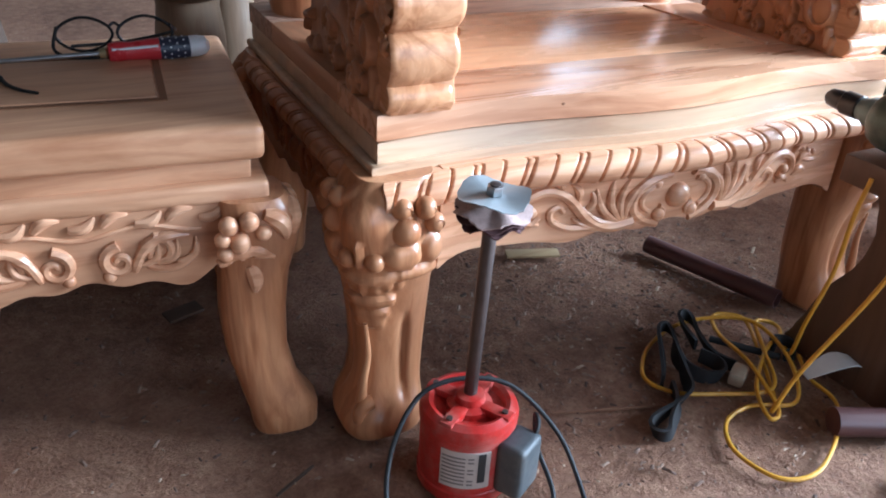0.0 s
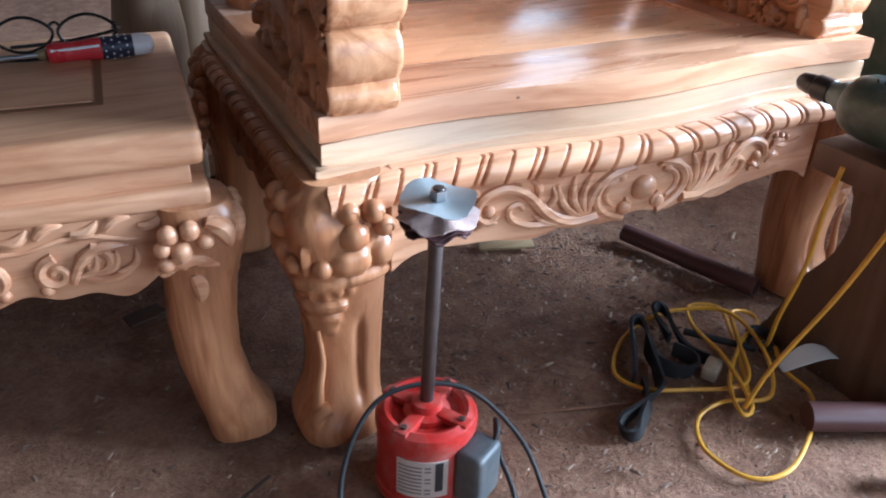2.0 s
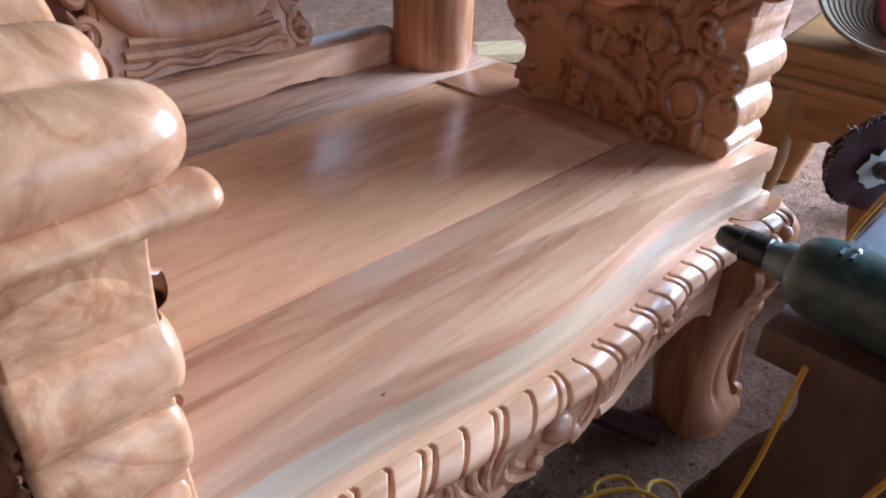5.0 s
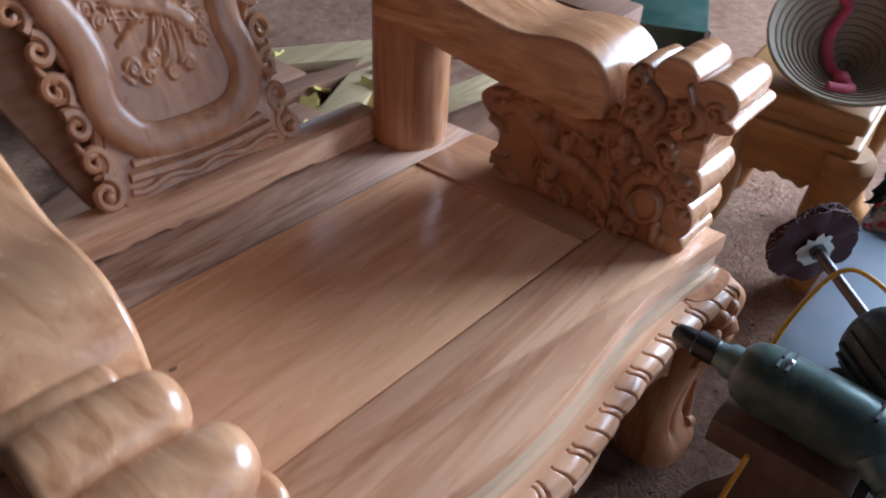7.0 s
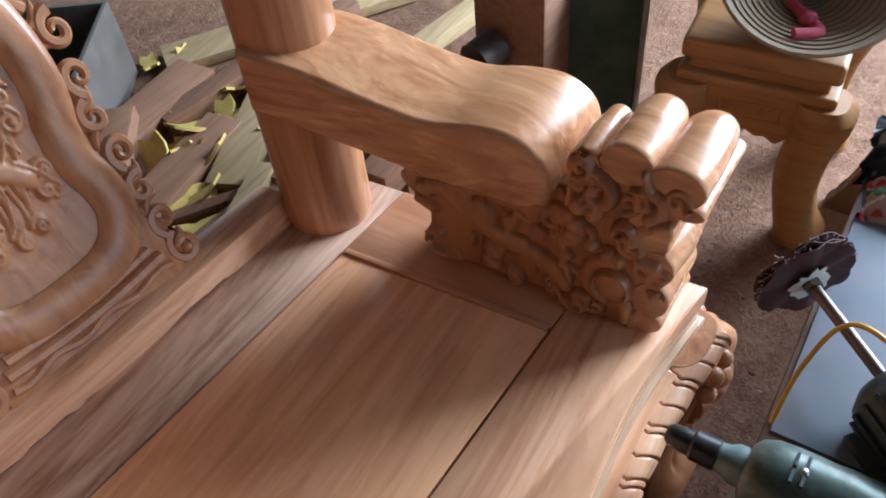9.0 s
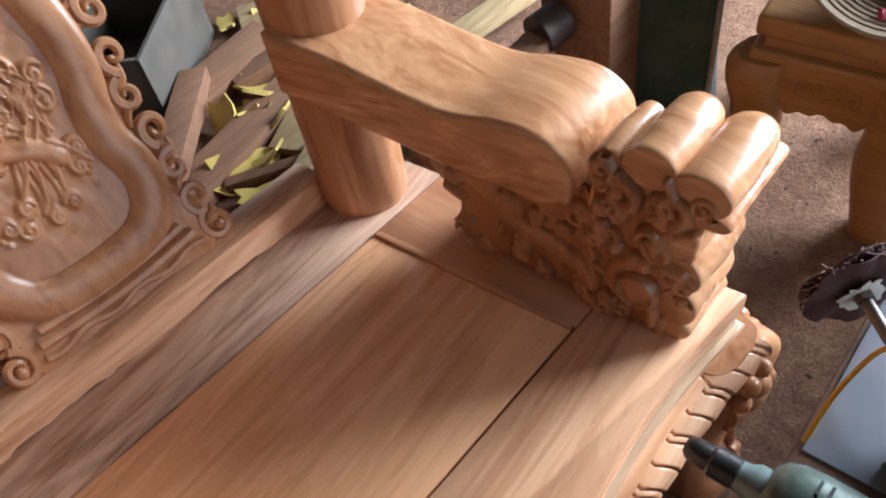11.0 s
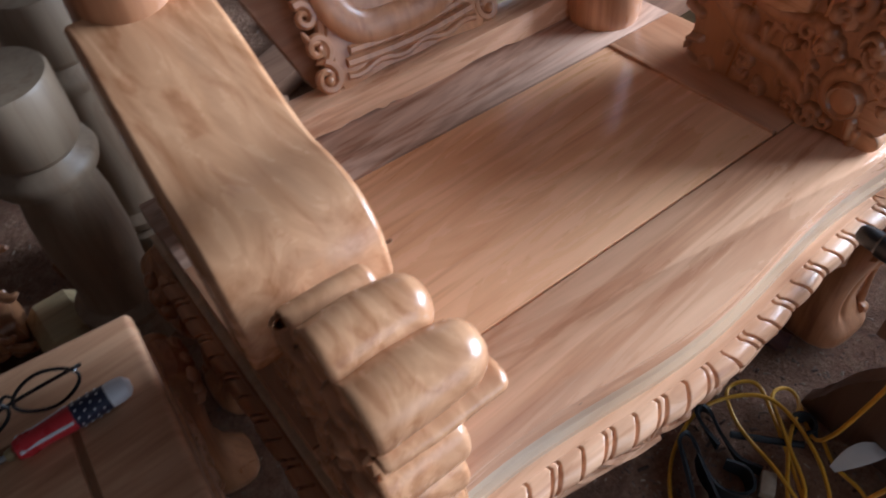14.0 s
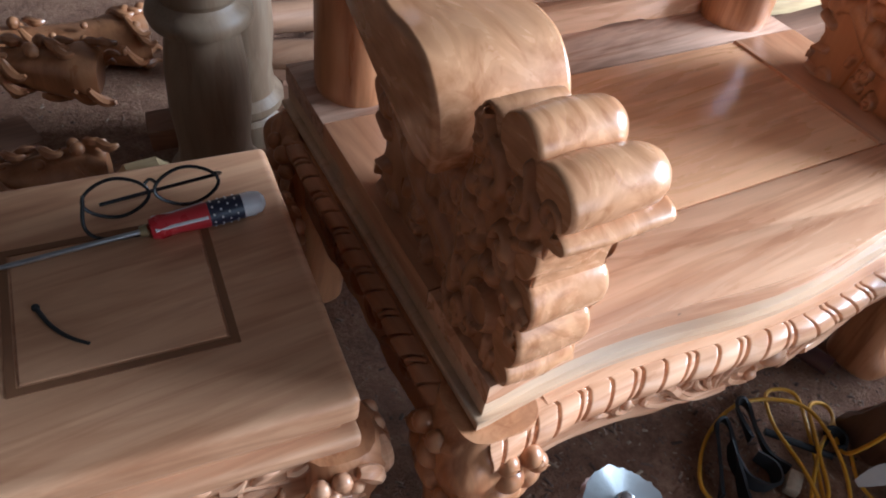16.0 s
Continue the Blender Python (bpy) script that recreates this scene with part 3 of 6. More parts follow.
KNEE = [([(-0.035, 0.296)], 0.022, 0.013), (line((0.006, 0.294), (0.018, 0.294), 4), 0.019, 0.013), (line((0.070, 0.313), (0.068, 0.288), 6), 0.0105, 0.010),
        (line((0.024, 0.226), (0.056, 0.222)), 0.0105, 0.0085), (line((0.028, 0.205), (0.056, 0.202)), 0.009, 0.007), (line((0.032, 0.188), (0.058, 0.186)), 0.008, 0.006),
        (line((0.060, 0.256), (0.066, 0.150)), 0.009, 0.009), (line((0.012, 0.266), (-0.052, 0.268)), 0.009, 0.008), (line((0.020, 0.264), (0.052, 0.258), 8), 0.008, 0.006),
        ([(0.028, 0.252)], 0.008, 0.006), ([(0.042, 0.246)], 0.007, 0.005), ([(0.012, 0.250)], 0.007, 0.004), (line((0.035, 0.372), (0.006, 0.346), 8), 0.007, 0.005)]


def chair_leg(cx, cy, sx, sy):
    """A cabriole leg: broad knee with a smooth flared shell and soft carving, slim shin, ball foot. sx, sy point outwards."""
    bm = B()
    rows_z = [(0.0, 0.044, 0.014), (0.012, 0.056, 0.018), (0.04, 0.058, 0.018), (0.075, 0.049, 0.008), (0.11, 0.047, 0.003), (0.16, 0.049, 0.003),
              (0.215, 0.053, 0.006), (0.26, 0.058, 0.012), (0.30, 0.060, 0.015), (0.335, 0.060, 0.015), (0.36, 0.056, 0.012), (0.386, 0.050, 0.004)]
    prof = spline(rows_z, 9)
    loops = []
    for z, r, o in prof:
        angles = [2 * math.pi * k / 128 for k in range(128)]
        us, ds, spots = [], [], []
        for a in angles:
            c, s = math.cos(a), math.sin(a)
            q = (abs(c) ** 3.2 + abs(s) ** 3.2) ** (-1 / 3.2)
            x, y = sx * o + r * q * c, sy * o + r * q * s
            outer = s * sy if abs(s) > abs(c) else c * sx
            us.append((sx * x if abs(s) > abs(c) else sy * y) if outer > 0 else -9.0)
            nrm = Vector((math.copysign(abs(c) ** 2.2, c), math.copysign(abs(s) ** 2.2, s), 0)).normalized()
            ds.append((x, y, nrm))
        uu = np.array(us)
        hh = bumps(uu, np.full_like(uu, z), KNEE)
        loop = []
        for u, h, (x, y, nrm) in zip(us, hh, ds):
            if u > -1:
                h *= min(1, max(0, (u + 0.058) / 0.012))
                h += 0.013 * math.exp(-((u - 0.072) / 0.030) ** 2 - ((z - 0.350) / 0.030) ** 2)
                h -= 0.006 * math.exp(-((u + 0.004) / 0.006) ** 2) * min(1, max(0, (0.205 - z) / 0.03)) * min(1, max(0, (z - 0.05) / 0.03))
            else:
                h = 0.0
            loop.append(Vector((cx + x, cy + y, z)) + nrm * h)
        loops.append(loop)
    return rings(bm, loops)


def knee_carving(cx, cy, sx, sy):
    """A cluster of round fruit on the two outer faces of a knee."""
    bm = B()
    for face in ((lambda u, v, d: (cx + sx * u, cy + sy * (0.075 + d), v)), (lambda u, v, d: (cx + sx * (0.075 + d), cy + sy * u, v))):
        for u, v, r in ((0.013, 0.357, 0.0135), (-0.017, 0.354, 0.0145), (-0.030, 0.333, 0.0135), (0.008, 0.327, 0.0195), (0.047, 0.291, 0.013)):
            blob(bm, face(u, v, -0.004), (r, r, r), None, 20, 12)
        for u, v in ((0.010, 0.357), (-0.021, 0.354), (-0.034, 0.334)):
            carve(bm, spiral(u, v, 0.0062, 0.75, 30, 1, 0.7), face, 0.0012, 0.0008, 0.0075, 6)
    return bm


for cx, cy, sx, sy in ((0.030, 0.030, -1, -1), (W - 0.030, 0.030, 1, -1), (0.035, 0.545, -1, 1), (W - 0.035, 0.545, 1, 1)):
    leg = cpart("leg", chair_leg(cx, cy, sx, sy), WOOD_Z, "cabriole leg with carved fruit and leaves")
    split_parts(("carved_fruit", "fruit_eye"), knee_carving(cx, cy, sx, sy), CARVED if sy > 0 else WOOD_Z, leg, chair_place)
    bm = B()
    f = lambda u, v, d, cx=cx, cy=cy, sx=sx, sy=sy: (cx + sx * u, cy + sy * (0.062 + d), v)
    carve(bm, spiral(0.045, 0.045, 0.022, 1.1, 100, -1), f, 0.010, 0.008, -0.004, 12)
    carve(bm, [(q.x, q.y) for q in spline([(0.055, 0.066, 0), (0.052, 0.10, 0), (0.046, 0.14, 0), (0.050, 0.19, 0)], 6)], f, 0.008, 0.003, -0.012, 12)
    cpart("foot_scroll", bm, WOOD_Z, "", leg)

for kx, ky, kr in ((0.236, 0.330, 0.006), (0.10, 0.30, 0.0035), (0.83, 0.075, 0.004)):
    cpart("wood_knot", blob(B(), (kx, ky, ZS - 0.0014 if 0.15 < kx < 0.75 else ZS), (kr, kr * 0.6, 0.0006), None, 12, 6), GROOVE, "small dark knot")
bm = blob(B(), (0.262, front(0.262) + 0.001, 0.447), (0.004, 0.0015, 0.0028), None, 12, 6)
cpart("wood_knot", bm, GROOVE)

# round arm posts at the back corners
for px in (0.078, 0.822):
    bm = B()
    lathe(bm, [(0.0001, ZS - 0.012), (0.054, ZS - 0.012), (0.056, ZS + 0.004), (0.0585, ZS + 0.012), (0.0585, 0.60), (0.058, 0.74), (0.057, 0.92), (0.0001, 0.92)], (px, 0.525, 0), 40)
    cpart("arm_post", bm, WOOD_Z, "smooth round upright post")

# the rail that carries the back panel
bm = B()
o = [(0.115 + 0.67 * i / 40, ZS - 0.001 + (0.006 if 7 < i < 18 or 24 < i < 33 else 0.0) * abs(math.sin(i * 0.5))) for i in range(41)]
prism(bm, o + [(0.785, 0.505), (0.115, 0.505)], lambda u, v, d: (u, d, v), 0.557, 0.612, 0.006)
cpart("back_rail", bm, WOOD_X, "rough-edged rail with worn hollows")

# the leaning carved back panel
LEAN = math.tan(radians(22))


def back_face(u, v, d):
    return (u + 0.03, 0.578 + (v - 0.50) * LEAN - d, v)


def heart(s=1.0, low=0.0):
    """Half outline of the framed panel (from bottom centre to top centre), mirrored by the caller."""
    pts = [(0.0, 0.548), (0.06, 0.552), (0.098, 0.568), (0.122, 0.60), (0.125, 0.635), (0.118, 0.67), (0.124, 0.71), (0.142, 0.75), (0.150, 0.80), (0.142, 0.86), (0.115, 0.92), (0.06, 0.96), (0.0, 0.97)]
    c = 0.74
    return [(0.45 + u * s, c + (v - c) * (1 - (1 - s) * 0.62)) for u, v in pts]


def mirrored(half):
    h = [Vector((u, v, 0)) for u, v in half]
    r = [(p.x, p.y) for p in spline(h, 5)]
    return r + [(0.90 - u, v) for u, v in r[-2:0:-1]]


bm = B()
prism(bm, mirrored(heart(1.0)), back_face, -0.022, 0.004, 0.003)
base = [(0.320, 0.503), (0.36, 0.507), (0.40, 0.512), (0.45, 0.508), (0.50, 0.512), (0.54, 0.507), (0.58, 0.503), (0.590, 0.52), (0.578, 0.545), (0.585, 0.57), (0.57, 0.60), (0.50, 0.61), (0.40, 0.61), (0.33, 0.60), (0.315, 0.57), (0.322, 0.545), (0.310, 0.52)]
prism(bm, base, back_face, -0.022, 0.0025, 0.002)
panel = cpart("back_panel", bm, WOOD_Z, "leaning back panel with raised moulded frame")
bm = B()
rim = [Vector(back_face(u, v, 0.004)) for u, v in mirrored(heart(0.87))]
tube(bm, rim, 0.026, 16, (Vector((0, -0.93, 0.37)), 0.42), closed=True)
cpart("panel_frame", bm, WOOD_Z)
bm = B()
carve(bm, [(0.345 + 0.21 * i / 12, 0.552 - 0.006 * math.sin(math.pi * i / 12)) for i in range(13)], back_face, 0.007, 0.007, 0.004)
carve(bm, [(0.335 + 0.23 * i / 12, 0.537 - 0.006 * math.sin(math.pi * i / 12)) for i in range(13)], back_face, 0.008, 0.008, 0.003)
carve(bm, [(0.330 + 0.24 * i / 16, 0.520 - 0.004 * math.sin(3 * math.pi * i / 8)) for i in range(17)], back_face, 0.006, 0.006, 0.002)
cpart("panel_moulding", bm, WOOD_Z)


def panel_relief():
    """Low relief of curling clouds and streaming feather strands."""
    rnd = random.Random(5)
    fs = []
    for u, v, r, st, sg in ((0.395, 0.815, 0.017, 40, 1), (0.415, 0.645, 0.014, 40, 1), (0.398, 0.657, 0.012, 160, -1), (0.428, 0.664, 0.011, 0, 1), (0.384, 0.640, 0.009, 90, 1), (0.520, 0.745, 0.015, 80, -1),
                            (0.506, 0.765, 0.013, 150, 1), (0.530, 0.770, 0.013, 20, 1), (0.372, 0.785, 0.012, 160, -1), (0.505, 0.672, 0.012, 30, 1), (0.517, 0.690, 0.011, 120, -1), (0.365, 0.735, 0.012, 10, 1),
                            (0.378, 0.718, 0.011, 210, -1), (0.450, 0.640, 0.010, 70, 1), (0.475, 0.645, 0.011, 160, -1), (0.36, 0.69, 0.010, 60, 1), (0.40, 0.845, 0.012, 60, -1), (0.50, 0.83, 0.013, 100, 1), (0.46, 0.875, 0.013, 10, -1)):
        fs.append((spiral(u, v, r, 1.5, st, sg, 0.12, 40), 0.0036, 0.0052))
        fs.append(([(u, v)], r * 1.1, 0.0022))
    for k in range(120):
        t = k / 119
        u, v = 0.385 + 0.13 * t + rnd.uniform(-0.008, 0.008), 0.70 + 0.13 * rnd.random()
        a = radians(150 - 75 * t + rnd.uniform(-18, 18))
        ln = 0.018 + 0.026 * rnd.random()
        bend = rnd.choice((-0.3, 0.3))
        fs.append(([(u + ln * (q * math.cos(a) - bend * math.sin(math.pi * q) * math.sin(a)), v + ln * (q * math.sin(a) + bend * math.sin(math.pi * q) * math.cos(a))) for q in [i / 14 for i in range(15)]], 0.0030, rnd.uniform(0.003, 0.006)))
    fs.append(([(q.x, q.y) for q in spline([(0.40, 0.74, 0), (0.44, 0.725, 0), (0.475, 0.71, 0), (0.495, 0.69, 0)], 10)], 0.012, 0.008))
    for a, b in (((0.49, 0.71), (0.515, 0.665)), ((0.478, 0.700), (0.470, 0.655)), ((0.455, 0.705), (0.425, 0.668)), ((0.44, 0.72), (0.395, 0.69)), ((0.46, 0.70), (0.445, 0.655))):
        for j in (-1, 0, 1):
            fs.append(([(a[0] + (b[0] - a[0]) * q + 0.010 * j * q + 0.006 * math.sin(3 * q + j), a[1] + (b[1] - a[1]) * q * (1 - 0.12 * j)) for q in [i / 16 for i in range(17)]], 0.0034, 0.0045 + 0.001 * j))
    ground = lambda uu, vv: bumps(uu, vv, fs) + 0.0008 * np.sin(uu * 160) * np.sin(vv * 140)
    return relief_grid(B(), lambda u, v, d: back_face(u, v, 0.0052 + d), 0.345, 0.555, 0.61, 0.90, 0.0018, ground, lambda u, v: ((u - 0.45) / 0.104) ** 2 + ((v - 0.755) / 0.142) ** 2 < 1)


cpart("back_relief", panel_relief(), WOOD_Z, "low relief of feathers and curling clouds", panel)


def pierced_side(s):
    """Openwork scrolls down one side of the back panel."""
    bm = B()
    f = back_face
    U = lambda u: 0.45 + s * u
    for (u, v, r, tr, st, sg) in ((0.150, 0.525, 0.024, 1.6, 100, 1), (0.148, 0.566, 0.022, 1.3, 250, -1), (0.150, 0.610, 0.020, 1.3, 60, 1), (0.158, 0.655, 0.022, 1.3, 240, -1),
                                  (0.156, 0.700, 0.020, 1.3, 90, 1), (0.170, 0.742, 0.022, 1.2, 250, -1), (0.182, 0.79, 0.022, 1.3, 80, 1), (0.176, 0.84, 0.024, 1.2, 240, -1), (0.15, 0.89, 0.024, 1.3, 60, 1)):
        p = [(U(a - 0.0), b) for a, b in spiral(u, v, r, tr, st, sg)]
        carve(bm, p, f, 0.0085, 0.0045, -0.004)
    carve(bm, [(U(0.128 + 0.012 * math.sin(i * 1.5)), 0.515 + 0.039 * i) for i in range(11)], f, 0.009, 0.007, -0.008)
    for k in range(8):
        v = 0.53 + 0.046 * k
        leaf(bm, (U(0.135), v), (U(0.158 + 0.003 * k), v + 0.018), 0.3 * (1 if k % 2 else -1), 0.0065, f, -0.004)
    blob(bm, f(U(0.150), 0.523, 0), (0.008, 0.008, 0.008))
    return bm


for s in (-1, 1):
    cpart("pierced_scroll", pierced_side(s), CARVED, "openwork leaf scrolls")

# plain board behind the carved panel, wider towards its top
bm = prism(B(), [(0.285, 0.50), (0.56, 0.50), (0.58, 0.70), (0.58, 1.02), (0.09, 1.02)], back_face, -0.062, -0.034, 0.003)
cpart("backing_board", bm, RAWBROWN, "plain brown board behind the carved panel")

# carved arms
ARM_TOP = [(0.505, 0.736), (0.42, 0.724), (0.34, 0.702), (0.28, 0.690), (0.225, 0.695), (0.182, 0.691), (0.150, 0.668), (0.138, 0.632)]
ARM_LOW = [(0.143, 0.608), (0.18, 0.599), (0.225, 0.606), (0.30, 0.618), (0.38, 0.636), (0.505, 0.662)]
CORE = [(0.120, 0.4585), (0.130, 0.52), (0.128, 0.60), (0.118, 0.655), (0.100, 0.672), (0.060, 0.680), (0.020, 0.668), (-0.004, 0.645), (-0.001, 0.62), (0.002, 0.59), (0.000, 0.55), (0.004, 0.50), (0.004, 0.4585)]
WEB = [(0.10, 0.4585), (0.30, 0.4585), (0.322, 0.49), (0.315, 0.52), (0.335, 0.545), (0.355, 0.565), (0.345, 0.585), (0.29, 0.60), (0.20, 0.61), (0.13, 0.625), (0.11, 0.56)]
# the rolls across the end of the arm: place, half sizes, how far the nose stands past the block, length of the nose
ROLLS = [(0.104, 0.664, 0.021, 0.030, -0.004, 0.010), (0.058, 0.686, 0.030, 0.024, 0.014, 0.024), (0.006, 0.674, 0.033, 0.024, 0.026, 0.034), (-0.010, 0.648, 0.020, 0.009, 0.032, 0.010),
         (0.024, 0.612, 0.026, 0.028, -0.001, 0.010), (0.012, 0.562, 0.025, 0.026, 0.006, 0.012), (0.012, 0.512, 0.023, 0.028, 0.002, 0.012), (0.014, 0.475, 0.022, 0.0165, -0.003, 0.008)]


def carved_field(seed):
    """Curls, leaves and knobs crowded over one face of an arm support."""
    rnd = random.Random(seed)
    fs = [(spiral(0.060, 0.520, 0.036, 0.9, 100, -1, 0.5, 40), 0.010, 0.009), ([(0.056, 0.520)], 0.026, 0.013), (spiral(0.085, 0.642, 0.026, 1.1, 20, 1, 0.2, 40), 0.009, 0.010),
          (spiral(0.030, 0.650, 0.022, 1.0, 260, -1, 0.2, 40), 0.008, 0.009), ([(0.104, 0.622)], 0.013, 0.015), ([(0.106, 0.595)], 0.012, 0.014), ([(0.086, 0.572)], 0.010, 0.013), ([(0.064, 0.565)], 0.010, 0.013), (spiral(0.056, 0.520, 0.022, 1.0, 0, 1, 0.98, 40), 0.0035, 0.0155),
          ([(q.x, q.y) for q in spline([(0.12, 0.495, 0), (0.17, 0.52, 0), (0.22, 0.53, 0), (0.28, 0.575, 0)], 10)], 0.014, 0.011),
          ([(q.x, q.y) for q in spline([(0.115, 0.60, 0), (0.18, 0.585, 0), (0.24, 0.59, 0), (0.32, 0.565, 0)], 10)], 0.011, 0.009), ([(0.235, 0.555)], 0.022, 0.013)]
    for k in range(120):
        u, v = rnd.uniform(-0.02, 0.345), rnd.uniform(0.462, 0.700)
        if math.hypot(u - 0.056, v - 0.520) < 0.040:
            continue
        kind, h = rnd.random(), rnd.uniform(0.006, 0.013)
        if kind < 0.5:
            fs.append((spiral(u, v, rnd.uniform(0.009, 0.018), rnd.uniform(0.7, 1.3), rnd.uniform(0, 360), rnd.choice((-1, 1)), 0.2, 24), rnd.uniform(0.0040, 0.0062), h))
        elif kind < 0.8:
            a_ = rnd.uniform(0, 6.28)
            ln = rnd.uniform(0.012, 0.03)
            fs.append((line((u, v), (u + ln * math.cos(a_), v + ln * math.sin(a_)), 10), rnd.uniform(0.0045, 0.008), h))
        else:
            fs.append(([(u, v)], rnd.uniform(0.007, 0.013), h * 1.2))
    return fs


def arm(x0, x1, a0, a1, lift, sgn, fore=0.0, turn=0.055):
    """One arm with its carved support; sgn points away from the seat, fore moves it towards the front, turn leads its back end to the post."""
    zf = lambda v: ZS + (v - ZS) * lift
    pl = lambda u, v, d: (d, u + 0.03 - fore, zf(v))
    bm = B()
    top = [(p.x, p.y) for p in spline([(u, v, 0) for u, v in ARM_TOP], 5)]
    low = [(p.x, p.y) for p in spline([(u, v, 0) for u, v in ARM_LOW], 5)]
    xm = (x0 + x1) / 2
    rounded(bm, top + low, lambda u, v, d: pl(u, v, d - sgn * turn * min(1, max(0, (u - 0.13) / 0.40))), a0, a1, 0.008)
    cpart("armrest", bm, ARM_WOOD, "broad S-curved armrest with swirling grain")
    end = cpart("arm_front", rounded(B(), [(p.x, p.y) for p in spline([(u, v, 0) for u, v in CORE], 3, True)], pl, x0 + 0.004, x1 - 0.002, 0.003), ARM_WOOD, "block of stacked rolls at the end of the arm")
    for u, v, ru, rv, past, nose in ROLLS:
        x2 = x1 + past
        loops = []
        for x, k in [(x0 - 0.0005, 0.94), (x0 + 0.001, 0.985), (x0 + 0.006, 1.0), (xm, 1.02)] + [(x2 - nose + nose * math.sin(radians(t)), max(0.04, 0.94 * math.cos(radians(t)) ** (0.75 if nose > 0.02 else 0.5))) for t in (0, 20, 40, 55, 68, 78, 85, 90)]:
            wob = 0.0015 * math.sin(90 * x + 40 * v)
            loops.append([Vector(pl(u + (ru * k) * math.cos(t) + wob, v + (rv * k) * math.sin(t), x)) for t in [2 * math.pi * i / 28 for i in range(28)]])
        cpart("arm_roll", rings(B(), loops), ARM_WOOD, "", end)
    web = [(p.x, p.y) for p in spline([(u, v, 0) for u, v in WEB], 3, True)]
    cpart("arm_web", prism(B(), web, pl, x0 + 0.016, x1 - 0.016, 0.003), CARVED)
    core = [(p.x, p.y) for p in spline([(u, v, 0) for u, v in CORE], 3, True)]
    for side, xs in ((-1, x0), (1, x1 - 0.004)):
        fs = carved_field(11 + side)
        place = lambda u, v, d, side=side, xs=xs: pl(u, v, xs + side * (d - 0.002 - 0.010 * min(1, max(0, (u - 0.115) / 0.02))))
        rolls = ROLLS if side < 0 else []
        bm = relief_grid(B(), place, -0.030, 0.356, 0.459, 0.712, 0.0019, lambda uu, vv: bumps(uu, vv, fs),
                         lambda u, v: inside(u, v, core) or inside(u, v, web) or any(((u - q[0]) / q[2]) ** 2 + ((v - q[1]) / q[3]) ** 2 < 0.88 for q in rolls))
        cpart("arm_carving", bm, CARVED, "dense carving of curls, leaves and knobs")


arm(0.010, 0.098, -0.022, 0.133, 1.22, -1, 0.035, 0.028)
arm(0.806, 0.900, 0.800, 0.930, 1.07, 1)


# ---- the side table, with spectacles, screwdriver and a nail ----
TW, TD, TZ = 0.42, 0.41, 0.446
TURN_T = Matrix.Translation((-0.117, 0.053, 0)) @ Matrix.Rotation(radians(-8), 4, "Z")


def table_place(p):
    """Local: x leftwards from the front right corner is negative, y to the back."""
    return TURN_T @ Vector(p)


